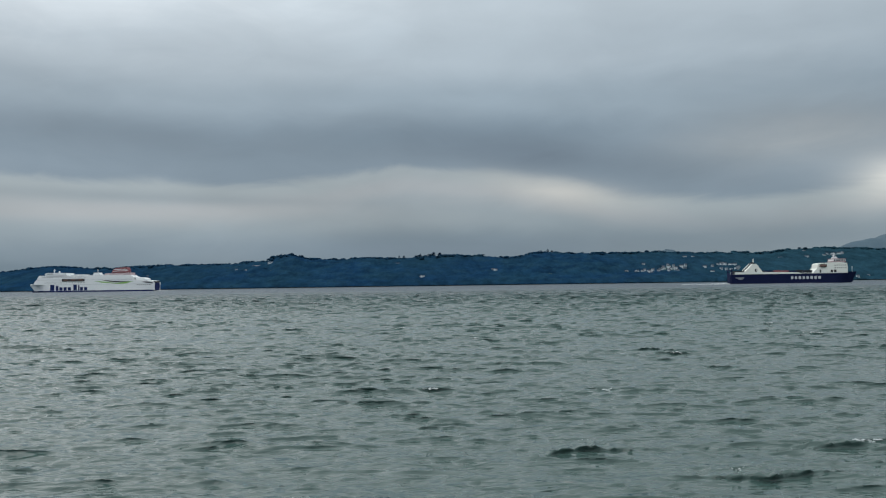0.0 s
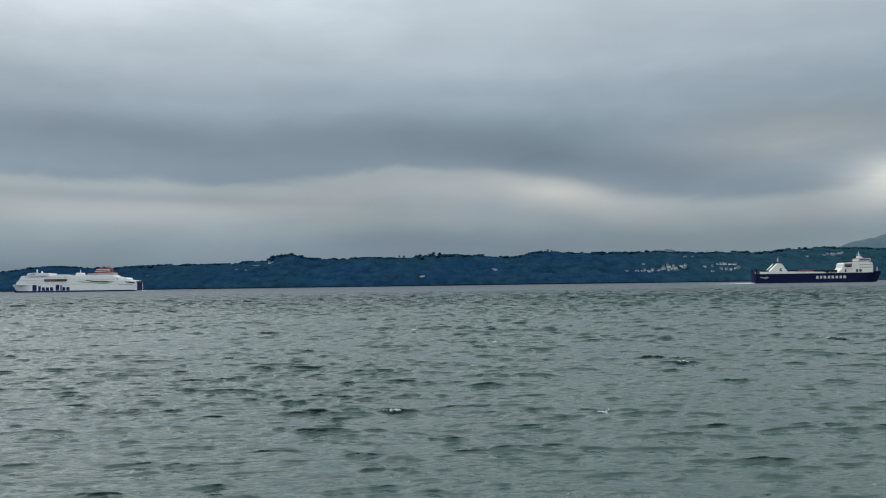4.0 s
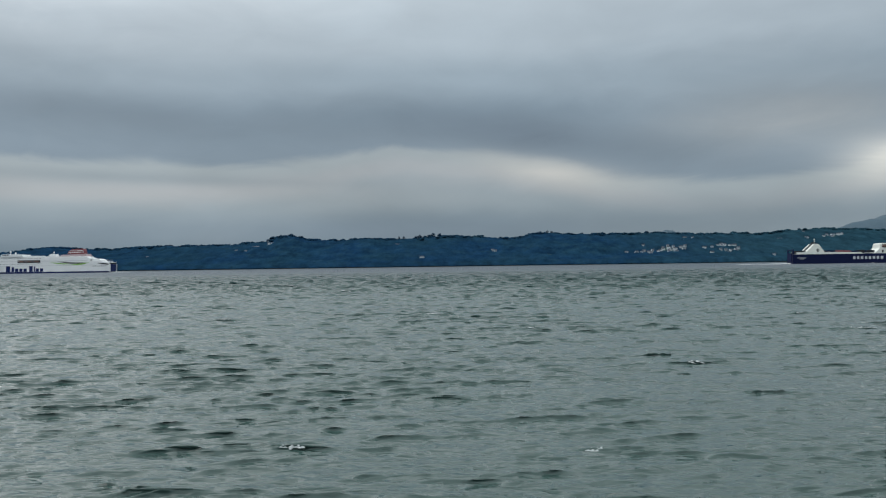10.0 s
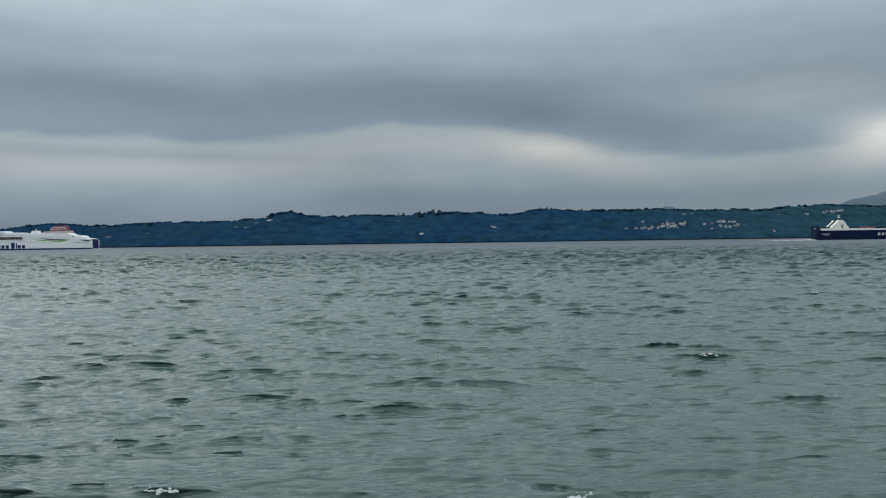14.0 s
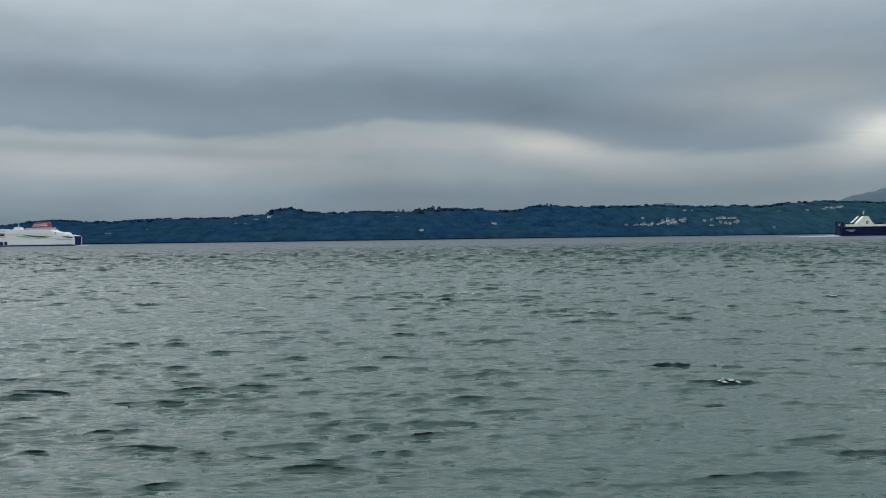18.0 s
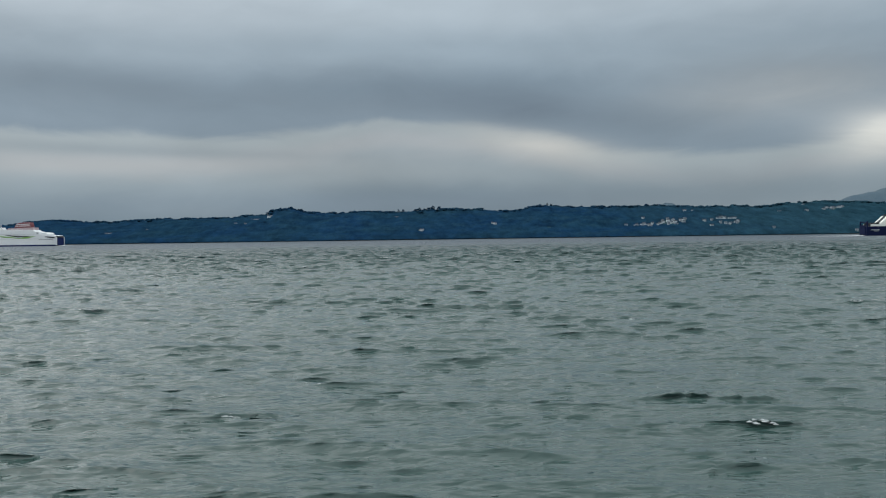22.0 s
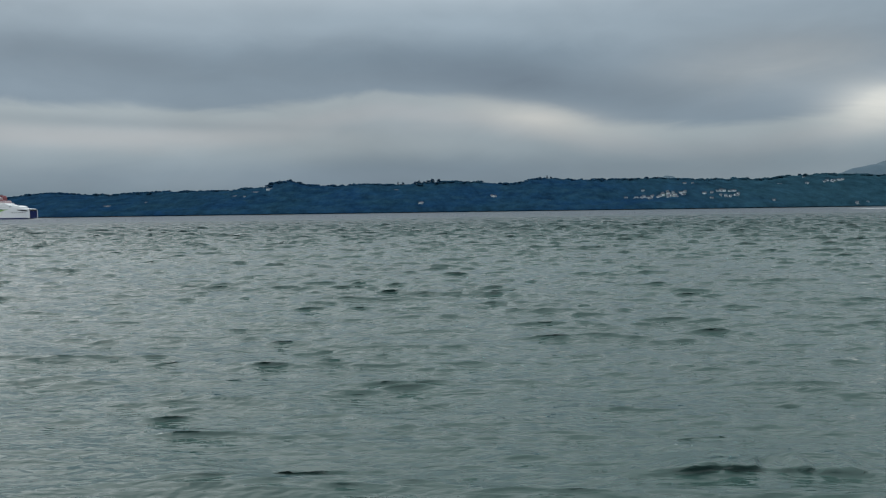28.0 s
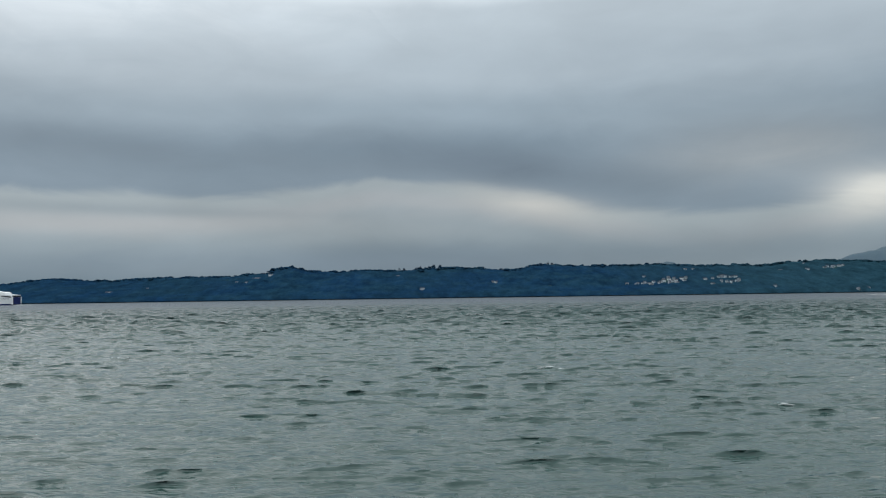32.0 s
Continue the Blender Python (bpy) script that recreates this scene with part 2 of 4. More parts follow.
WHITE = painted("white_ship_paint", (0.72, 0.74, 0.74), 0.4, 0.06, 0.10)
LETTERS = painted("off_white_lettering", (0.50, 0.52, 0.54), 0.5)
DECK = painted("grey_deck_paint", (0.30, 0.32, 0.34), 0.7)
NAVY = painted("navy_hull_paint", (0.004, 0.009, 0.042), 0.6, 0.15, 0.02, 0.12)
BLUE = painted("dark_blue_paint", (0.007, 0.018, 0.090), 0.6, 0.12, 0.0, 0.15)
RED = painted("red_funnel_paint", (0.21, 0.072, 0.080), 0.6, 0.15, 0.0, 0.2)
ORANGE = painted("orange_paint", (0.10, 0.055, 0.045), 0.6)
FADED = painted("faded_red_paint", (0.42, 0.33, 0.34), 0.6, 0.12, 0.0, 0.2)
GREEN = painted("green_paint", (0.22, 0.42, 0.10), 0.45)
BLACK = painted("black_paint", (0.022, 0.024, 0.028), 0.6, 0.12, 0.0, 0.2)
GREY = painted("grey_steel_paint", (0.42, 0.44, 0.46), 0.5)
IVORY = painted("ivory_ship_paint", (0.68, 0.70, 0.64), 0.45, 0.08, 0.1)
GLASS = material("dark_glass", glass_look)


# ---- mesh helpers ----
def part(name, bm, mat, parent=None, label=""):
    me = bpy.data.meshes.new(name)
    bmesh.ops.recalc_face_normals(bm, faces=bm.faces[:])
    bm.to_mesh(me)
    bm.free()
    me.materials.append(mat)
    ob = new(name, me)
    ob.parent = parent
    return tagged(ob, label)


def from_arrays(name, verts, faces, mat, smooth=False):
    """One mesh object from numpy arrays; faces all have the same number of corners."""
    me = bpy.data.meshes.new(name)
    k = faces.shape[1]
    me.vertices.add(len(verts))
    me.vertices.foreach_set("co", np.ascontiguousarray(verts, np.float32).ravel())
    me.loops.add(faces.size)
    me.loops.foreach_set("vertex_index", np.ascontiguousarray(faces, np.int32).ravel())
    me.polygons.add(len(faces))
    me.polygons.foreach_set("loop_start", np.arange(0, faces.size, k, dtype=np.int32))
    me.polygons.foreach_set("use_smooth", np.full(len(faces), smooth))
    me.update(calc_edges=True)
    me.materials.append(mat)
    return new(name, me)


def box(bm, x0, x1, y0, y1, z0, z1, bevel=0.0):
    return prism(bm, [(x0, z0), (x1, z0), (x1, z1), (x0, z1)], y0, y1, bevel)


def prism(bm, outline, y0, y1, bevel=0.0):
    """An outline in x and z, drawn out from y0 to y1."""
    a = [bm.verts.new((x, y0, z)) for x, z in outline]
    b = [bm.verts.new((x, y1, z)) for x, z in outline]
    made = [bm.faces.new(a), bm.faces.new(b[::-1])]
    for i in range(len(a)):
        j = (i + 1) % len(a)
        made.append(bm.faces.new((a[j], a[i], b[i], b[j])))
    if bevel:
        edges = {e for f in made for e in f.edges}
        bmesh.ops.bevel(bm, geom=list(edges), offset=bevel, segments=2, affect="EDGES", profile=0.5)
    return bm


def tube(bm, a, b, r0, r1=None, sides=8):
    a, b = Vector(a), Vector(b)
    r1 = r0 if r1 is None else r1
    turn = (b - a).to_track_quat("Z", "Y").to_matrix()
    rings = []
    for c, r in ((a, r0), (b, r1)):
        rings.append([bm.verts.new(c + turn @ Vector((r * math.cos(k * math.tau / sides), r * math.sin(k * math.tau / sides), 0))) for k in range(sides)])
    for k in range(sides):
        bm.faces.new((rings[0][k], rings[0][(k + 1) % sides], rings[1][(k + 1) % sides], rings[1][k]))
    bm.faces.new(rings[0][::-1])
    bm.faces.new(rings[1])
    return bm


def loft(bm, rings):
    rows = [[bm.verts.new(p) for p in ring] for ring in rings]
    for a, b in zip(rows, rows[1:]):
        for i in range(len(a) - 1):
            bm.faces.new((a[i], a[i + 1], b[i + 1], b[i]))
        bm.faces.new((a[-1], a[0], b[0], b[-1]))
    bm.faces.new(rows[0][::-1])
    bm.faces.new(rows[-1])
    return bm


def fresh():
    return bmesh.new()


# ---- land: one sheet, sea bed between two shores ----
SHORE, RIDGE, LAND_END = 2400.0, 3000.0, 4900.0
# height of the wooded ridge in metres at bearings x / y from -0.7 to 0.7
CREST = [(-0.9, 45), (-0.65, 54), (-0.554, 60), (-0.519, 73), (-0.484, 79), (-0.448, 73), (-0.413, 71), (-0.378, 76), (-0.342, 81), (-0.307, 79),
         (-0.272, 79), (-0.236, 90), (-0.219, 90), (-0.208, 107), (-0.187, 113), (-0.173, 98), (-0.13, 94), (-0.095, 96), (-0.059, 94), (-0.031, 96),
         (0.0, 103), (0.047, 101), (0.082, 92), (0.096, 92), (0.11, 105), (0.132, 111), (0.153, 107), (0.188, 104), (0.223, 103), (0.259, 107),
         (0.294, 101), (0.33, 98), (0.365, 101), (0.4, 96), (0.436, 109), (0.471, 113), (0.506, 109), (0.554, 107), (0.7, 100), (0.9, 90)]


def smooth(a, b, v):
    k = np.clip((v - a) / (b - a), 0, 1)
    return k * k * (3 - 2 * k)


def shore_line(x):
    return SHORE + 0.6 * (22 * np.sin(x * 0.006 + 1) + 14 * np.sin(x * 0.013))


def land_height(x, y):
    """Metres above the water: near beach, sea bed, bank and wooded slope of the far shore."""
    x, y = np.asarray(x, float), np.asarray(y, float)
    near = 4.6 * smooth(11.0, 2.0, y) - 2.1 + 3.0 * smooth(-20, -200, y)
    bearing = x / np.maximum(y, 100)
    crest = np.interp(bearing, [c[0] for c in CREST], [c[1] for c in CREST])
    s = shore_line(x)
    rise = 0.06 * smooth(s, s + 30, y) + 0.94 * smooth(s + 10, RIDGE + 60, y) ** 0.8
    folds = 0.05 * np.sin(x * 0.011 + y * 0.006) + 0.04 * np.sin(x * 0.021 - y * 0.009 + 2)
    far = crest * (rise + folds * smooth(s + 60, s + 250, y) * (1 - smooth(2850, 3000, y)))
    far = far * (1 - 0.5 * smooth(RIDGE + 100, RIDGE + 900, y)) + 2.2 * smooth(s - 60, s + 14, y)
    return near + far - 0.2


def ground():
    ys = np.concatenate([np.linspace(-4800, -200, 12), np.linspace(-150, -14, 10), np.linspace(-12, 34, 24), np.linspace(60, 2300, 16),
                         np.linspace(2320, 3150, 110), np.linspace(3200, LAND_END, 24)])
    us = np.linspace(-1, 1, 321)
    u, y = np.meshgrid(us, ys)
    x = u * np.where(y < 2300, 2600.0, 2600 + (y - 2300) * 0.5)
    z = land_height(x, y)
    v = np.stack([x, y, z], -1).reshape(-1, 3)
    i = np.arange(len(ys) - 1)[:, None] * len(us) + np.arange(len(us) - 1)[None]
    f = np.stack([i, i + 1, i + 1 + len(us), i + len(us)], -1).reshape(-1, 4)
    tagged(from_arrays("ground", v, f, LAND, True), "grassy wooded land rising from a stony shoreline", "ground", kind="structure")


def distant_hill(x, y, height, wide, deep, tail):
    """A long rounded hill far behind the woods."""
    a, b = np.meshgrid(np.linspace(-1, 1, 90), np.linspace(-1, 1, 24))
    r = np.clip(1 - a * a, 0, 1) ** tail * np.clip(1 - b * b, 0, 1)
    wob = 1 + 0.03 * np.sin(a * 9 + 1) + 0.02 * np.sin(a * 23 + b * 7) + 0.01 * np.sin(a * 61)
    v = np.stack([x + a * wide, y + b * deep, height * r * wob], -1).reshape(-1, 3)
    i = np.arange(23)[:, None] * 90 + np.arange(89)[None]
    f = np.stack([i, i + 1, i + 91, i + 90], -1).reshape(-1, 4)
    tagged(from_arrays("distant_hill", v, f, HAZE_HILL, True), "distant hill behind the woods, pale blue haze in its colour", "hill", kind="structure")


ground()
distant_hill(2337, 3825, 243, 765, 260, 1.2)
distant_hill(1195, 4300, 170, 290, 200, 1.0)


def cloud_bank():
    """The overcast beyond the hills: a tall curved sheet, far behind everything, that drifts with the wind."""
    az, el = np.meshgrid(np.linspace(-0.85, 0.85, 69), np.linspace(-0.02, 0.50, 24))
    r = 4920.0
    v = np.stack([r * np.sin(az), r * np.cos(az), r * np.tan(el)], -1).reshape(-1, 3)
    i = np.arange(23)[:, None] * 69 + np.arange(68)[None]
    f = np.stack([i, i + 1, i + 70, i + 69], -1).reshape(-1, 4)
    return tagged(from_arrays("backdrop", v, f, CLOUD, True), "overcast grey sky with banded cloud", "sky", kind="structure")


BACKDROP = cloud_bank()


# ---- woods on the far slope ----
def blob_shape(rng):
    """A ragged low clump: an icosphere with its corners pulled about."""
    bm = fresh()
    bmesh.ops.create_icosphere(bm, subdivisions=1, radius=1.0)
    v = np.array([p.co[:] for p in bm.verts])
    f = np.array([[p.index for p in q.verts] for q in bm.faces])
    bm.free()
    return v * rng.uniform(0.72, 1.28, (len(v), 1)), f


def leaf_cloud(rng, centres, radii, shapes):
    """Many clumps, joined: numpy arrays of corners and triangles."""
    vs, fs, at = [], [], 0
    for c, r in zip(centres, radii):
        v, f = shapes[rng.integers(len(shapes))]
        a = rng.uniform(0, math.tau)
        turn = np.array([[math.cos(a), -math.sin(a), 0], [math.sin(a), math.cos(a), 0], [0, 0, 1]])
        vs.append((v @ turn.T) * r + c)
        fs.append(f + at)
        at += len(v)
    return np.concatenate(vs), np.concatenate(fs)


RNG = np.random.default_rng(7)
SHAPES = [blob_shape(RNG) for _ in range(14)]
HOUSES = []  # (x, y, turn, kind, size), filled below and kept clear of trees


def at_bearing(u, share):
    """A point on the far slope: bearing x / y, and its share of the way from shore to ridge."""
    y = SHORE + 25 + share * (RIDGE - SHORE - 25)
    return u * y, y


VILLAGE = [(0.2294, 0.33), (0.2412, 0.33), (0.2506, 0.57), (0.2518, 0.41), (0.2577, 0.37), (0.2624, 0.41), (0.2694, 0.37), (0.2753, 0.43), (0.2812, 0.5), 
           (0.2824, 0.38), (0.286, 0.4), (0.2907, 0.4), (0.2918, 0.34), (0.2977, 0.43), (0.3013, 0.38), (0.3025, 0.7), (0.3124, 0.68), (0.3366, 0.42), 
           (0.3366, 0.28), (0.3437, 0.47), (0.3484, 0.51), (0.3524, 0.5), (0.3567, 0.3), (0.3602, 0.34), (0.3649, 0.5), (0.3696, 0.41), (0.3272, 0.4), 
           (0.4215, 0.7), (0.451, 0.89), (0.455, 0.7), (0.4769, 0.7), (0.4863, 0.7), (0.4998, 0.73), (0.4097, 0.99), (0.4144, 0.19), (0.5182, 0.03), 
           (0.5311, 0.04), (-0.4201, 0.43), (-0.4154, 0.43), (-0.3699, 0.49), (-0.2586, 0.64), (-0.2468, 0.53), (-0.057, 0.76), (-0.0264, 0.24), (0.062, 0.5), 
           (0.0655, 0.48)]  # bearing, share of the way up


def village():
    rng = np.random.default_rng(3)
    for u, share in VILLAGE:
        x, y = at_bearing(u, share)
        HOUSES.append((x, y, rng.uniform(-30, 30), int(rng.integers(4)), 1.0))
    for u0, u1, low, top, count in ((0.232, 0.268, 0.30, 0.44, 14), (0.268, 0.305, 0.34, 0.47, 18), (0.335, 0.372, 0.32, 0.52, 16), (0.44, 0.51, 0.66, 0.80, 7)):
        for _ in range(count):
            x, y = at_bearing(rng.uniform(u0, u1), rng.uniform(low, top))
            if all(abs(x - h[0]) > 13 or abs(y - h[1]) > 14 for h in HOUSES):
                HOUSES.append((x, y, rng.uniform(-25, 25), int(rng.choice([0, 1, 2, 2, 3])), 1.0))
    for u, share in ((-0.2125, 0.80), (-0.232, 0.76)):
        x, y = at_bearing(u, share)
        HOUSES.append((x, y, 0, 4, 1.0))


village()


def woods():
    rng = np.random.default_rng(11)
    cs, rs = [], []
    n = 13000
    y = SHORE + 12 + (RIDGE + 110 - SHORE) * rng.uniform(0, 1, n)
    x = rng.uniform(-0.72, 0.72, n) * y
    y = np.maximum(y, shore_line(x) + rng.uniform(4, 16, n))
    keep = y > 2945
    x, y = x[keep], y[keep]
    hx, hy = np.array([h[0] for h in HOUSES]), np.array([h[1] for h in HOUSES])
    near = ((np.abs(x[:, None] - hx) < 9) & (y[:, None] - hy < 12) & (y[:, None] - hy > -28)).any(1)
    x, y = x[~near], y[~near]
    z = land_height(x, y) - 0.4
    tall = rng.gamma(9, 1.15, len(x)) * np.where(rng.uniform(0, 1, len(x)) < 0.1, 1.35, 1.0)
    for i in range(len(x)):
        stand = 1.0 + 0.30 * math.sin(x[i] * 0.021 + 1) + 0.22 * math.sin(x[i] * 0.057) + 0.15 * math.sin(x[i] * 0.13 + 2)
        h = min(max(tall[i] * stand, 4.5), 15.0)
        w = h * rng.uniform(0.6, 0.95)
        for k in range(4 if y[i] > 2850 else 3):
            s = rng.uniform(0.45, 0.8)
            cs.append((x[i] + rng.normal(0, w * 0.5), y[i] + rng.normal(0, w * 0.5), z[i] + h * (0.35 + 0.2 * k) - s * 1.0))
            rs.append((w * s * 1.3, w * s * 1.3, h * 0.26 * (s + 0.4)))
    v, f = leaf_cloud(rng, np.array(cs), np.array(rs), SHAPES)
    # closed lower canopy between the crowns
    ys = np.linspace(SHORE - 20, RIDGE + 40, 120)
    us = np.linspace(-0.72, 0.72, 560)
    u, gy = np.meshgrid(us, ys)
    gx = u * gy
    gy = np.maximum(gy, shore_line(gx) + 3)
    lump = np.sin(gx * 0.11 + 2 * np.sin(gy * 0.03)) * np.sin(gy * 0.13 + np.sin(gx * 0.05)) + 0.7 * np.sin(gx * 0.043 + 1) * np.sin(gy * 0.05)
    gz = land_height(gx, gy) + 8.4 + 0.9 * smooth(2860, 2960, gy) + 1.6 * lump + rng.uniform(-2.0, 2.0, gx.shape)
    near = ((np.abs(gx[..., None] - hx) < 10) & (gy[..., None] - hy < 12) & (gy[..., None] - hy > -28)).any(-1)
    gz = np.where(near | ((np.sin(gx * 0.010 + 1.3) * np.sin(gy * 0.021 + 0.7) + 0.6 * np.sin(gx * 0.023 + gy * 0.017) > 1.5) & (gy < 2900) & (gy > shore_line(gx) + 70)), land_height(gx, gy) - 1.0, gz)
    gz = np.minimum(gz, 0.5 + 0.8 * np.maximum(gy - shore_line(gx) - 2, 0) + rng.uniform(0, 2, gx.shape))
    q = np.arange(len(ys) - 1)[:, None] * len(us) + np.arange(len(us) - 1)[None] + len(v)
    f = np.concatenate([f, np.stack([q, q + 1, q + 1 + len(us)], -1).reshape(-1, 3), np.stack([q, q + 1 + len(us), q + len(us)], -1).reshape(-1, 3)])
    v = np.concatenate([v, np.stack([gx, gy, gz], -1).reshape(-1, 3)])
    tagged(from_arrays("woodland", v, f, HAZE_LEAVES, True), "dense dark woodland covering the far slope, blue from haze in its colour", "woods", kind="stuff")


woods()


def tree(x, y, height, spread, seed, label):
    """A tree of its own on the skyline: trunk with limbs, crown of many clumps."""
    rng = np.random.default_rng(seed)
    z = float(land_height(x, y))
    top = new("tree")
    top.matrix_world = pose(x, y, z - 0.3)
    bm = tube(fresh(), (0, 0, 0), (0.2, 0, height * 0.55), 0.045 * height, 0.02 * height)
    for k in range(5):
        a = k * 1.26 + rng.uniform(0, 1)
        tube(bm, (0, 0, height * (0.3 + 0.06 * k)), (math.cos(a) * spread * 0.6, math.sin(a) * spread * 0.6, height * (0.55 + 0.07 * k)), 0.016 * height, 0.006 * height, 5)
    part("trunk", bm, BARK, top)
    n = 46
    d = rng.normal(0, 1, (n, 3))
    d /= np.linalg.norm(d, axis=1)[:, None]
    c = d * rng.uniform(0.45, 1.0, (n, 1)) * (spread, spread, height * 0.36) + (0, 0, height * 0.64)
    v, f = leaf_cloud(rng, c, rng.uniform(0.18, 0.34, (n, 1)) * spread * np.array([1, 1, 0.8]), SHAPES)
    crown = from_arrays("crown", v, f, HAZE_LEAVES, True)
    crown.parent = top
    tagged(top, label, "tree", "skyline trees")


SKYLINE_TREES = [(-0.0550, 19, 4.5), (-0.0492, 20, 5.0), (-0.033, 20, 7), (-0.029, 22, 8), (-0.022, 18, 8), (-0.017, 22, 8), (-0.012, 24, 8), (-0.004, 20, 8), (0.006, 14, 6), (0.015, 13, 6), (0.11, 13, 6),
                 (0.122, 18, 7), (0.131, 20, 5), (0.136, 17, 5), (0.19, 14, 6), (0.255, 15, 8), (0.27, 15, 8), (-0.34, 15, 6), (-0.325, 12, 6), (-0.376, 12, 5), (-0.26, 13, 7),
                 (-0.245, 15, 8), (-0.203, 17, 9), (-0.19, 18, 10), (-0.178, 18, 10), (0.375, 14, 6), (0.446, 16, 6), (-0.225, 14, 7), (-0.30, 13, 6)]
for i, (u, high, wide) in enumerate(SKYLINE_TREES):
    tree(u * (RIDGE + 20), RIDGE + 20, high * 1.15, wide, 100 + i, "tall dark tree standing on the wooded ridge" if high > 15 else "dark rounded tree on the wooded ridge")


# ---- houses among the trees ----
def house(kind):
    """wall, roof, chimney, door and windows; front faces the water (-y)."""
    long, deep, high = [(9, 7, 5.2), (12, 7.5, 5.0), (8, 7, 5.4), (14, 8, 3.6), (38, 10, 6.0)][kind]
    wall_mat, roof_mat = [(RENDERED, SLATE), (RENDERED, TILE), (CREAM, SLATE), (RENDERED, SLATE), (RENDERED, SLATE)][kind]
    top = new("house")
    a, b = long / 2, deep / 2
    bm = box(fresh(), -a, a, -b, b, -2.5, high)
    for s in (-a, a):
        q = [bm.verts.new(p) for p in ((s, -b, high), (s, b, high), (s, 0, high + 2.6), (s * 0.97, -b, high), (s * 0.97, b, high), (s * 0.97, 0, high + 2.6))]
        bm.faces.new(q[:3]), bm.faces.new(q[3:]), bm.faces.new((q[0], q[3], q[5], q[2])), bm.faces.new((q[1], q[2], q[5], q[4]))
    part("wall", bm, wall_mat, top)
    bm = fresh()
    for s in (-1, 1):
        p = [(-a - 0.4, s * (b + 0.5), high - 0.2), (a + 0.4, s * (b + 0.5), high - 0.2), (a + 0.4, 0, high + 2.9), (-a - 0.4, 0, high + 2.9)]
        lo, hi = [bm.verts.new(q) for q in p], [bm.verts.new((q[0], q[1], q[2] + 0.3)) for q in p]
        bm.faces.new(lo), bm.faces.new(hi)
        for i in range(4):
            bm.faces.new((lo[i], lo[(i + 1) % 4], hi[(i + 1) % 4], hi[i]))
    roof = part("roof", bm, roof_mat, top, "pitched roof")
    part("chimney", box(fresh(), a * 0.6, a * 0.6 + 1.2, -0.5, 0.5, high + 1.8, high + 4.2), BRICK, roof)
    for row in range(2 if high > 5 else 1):
        for k in range(3 if long < 15 else 8):
            cx = -a + long * (k + 0.5) / (3 if long < 15 else 8)
            part("window", box(fresh(), cx - 0.7, cx + 0.7, -b - 0.05, -b + 0.1, 0.9 + row * 2.5, 2.2 + row * 2.5), GLASS, top)
    return tagged(top, ["white rendered two-storey house with a slate roof", "long white house with a dark tiled roof",
                        "cream rendered house with a slate roof", "wide white bungalow with a slate roof", "long white terrace with a slate roof"][kind] + " among trees", "house", "houses on the far slope")


def all_houses():
    first = {}
    for x, y, turn, kind, size in HOUSES:
        m = pose(x, y, float(land_height(x, y)) + 0.2, 0, 0, turn)
        if kind in first:
            copy_thing(first[kind], m)
        else:
            first[kind] = house(kind)
            first[kind].matrix_world = m


all_houses()


# ---- the sea ----
def sea_surface(x, y, cell, seed, steep, longest, lead=0.0):
    """A wind sea running towards the near shore: long crests that lean forwards, short chop riding on them, higher offshore."""
    rng = np.random.default_rng(seed)
    count, shortest = 120, 0.20
    h, dx, dy = np.zeros_like(x), np.zeros_like(x), np.zeros_like(x)
    each, open_water = steep * math.sqrt(2 / count), smooth(25, 140, y)
    offing = smooth(70, 200, y)
    for k in range(count):
        length = longest * (shortest / longest) ** ((k + rng.uniform(0, 1)) / count)
        a = lead + rng.normal(0, 0.28)
        kx, ky = math.sin(a) * math.tau / length, -math.cos(a) * math.tau / length
        size = each * (1.3 if length < 0.8 else 0.85) * (1.0 + (0.4 if length > 1.7 else 1.2) * open_water + 1.6 * offing) * length / math.tau * rng.uniform(0.6, 1.4) * smooth(length / 2.0, length / 3.0, cell)
        if length < 0.9:  # the chop comes in gusts and piles up a little on the longer crests
            size = size * patch
        elif length < 1.4:
            patch = np.clip(0.95 + 0.25 * h / (np.std(h) + 1e-6), 0.4, 1.5) * (0.95 + 0.3 * np.sin(0.13 * x + 0.05 * y + seed) * np.sin(0.09 * y - 0.04 * x))
        p = kx * x + ky * y + rng.uniform(0, math.tau)
        h += size * np.cos(p)
        s = size * np.sin(p)
        dx -= math.sin(a) * s
        dy += math.cos(a) * s
    sharp = 1.35 - 0.4 * open_water
    return h, sharp * dx, sharp * dy - 0.6 * np.maximum(h, -0.06)


# waves that steepen and break close to the shore: place on the sheet, half length, height
BREAKERS = [(1.8, -3.6, 1.7, 0.135), (5.2, -2.2, 0.9, 0.095), (-1.1, -0.75, 1.5, 0.149), (4.6, -1.0, 0.6, 0.121), (-4.5, 2.6, 0.9, 0.081), (-7.5, 7.4, 0.8, 0.081),
            (1.5, 10.4, 0.7, 0.068), (8.3, 17.0, 0.7, 0.108), (8.1, 24.0, 0.9, 0.121), (7.9, 26.8, 1.8, 0.162), (7.7, 28.9, 1.9, 0.162), (2.5, 29.6, 1.0, 0.121),
            (-3.0, 25.6, 0.9, 0.081), (6.5, 21.0, 0.6, 0.081), (-2.0, 30.8, 1.2, 0.095), (9.5, 31.5, 1.1, 0.108)]


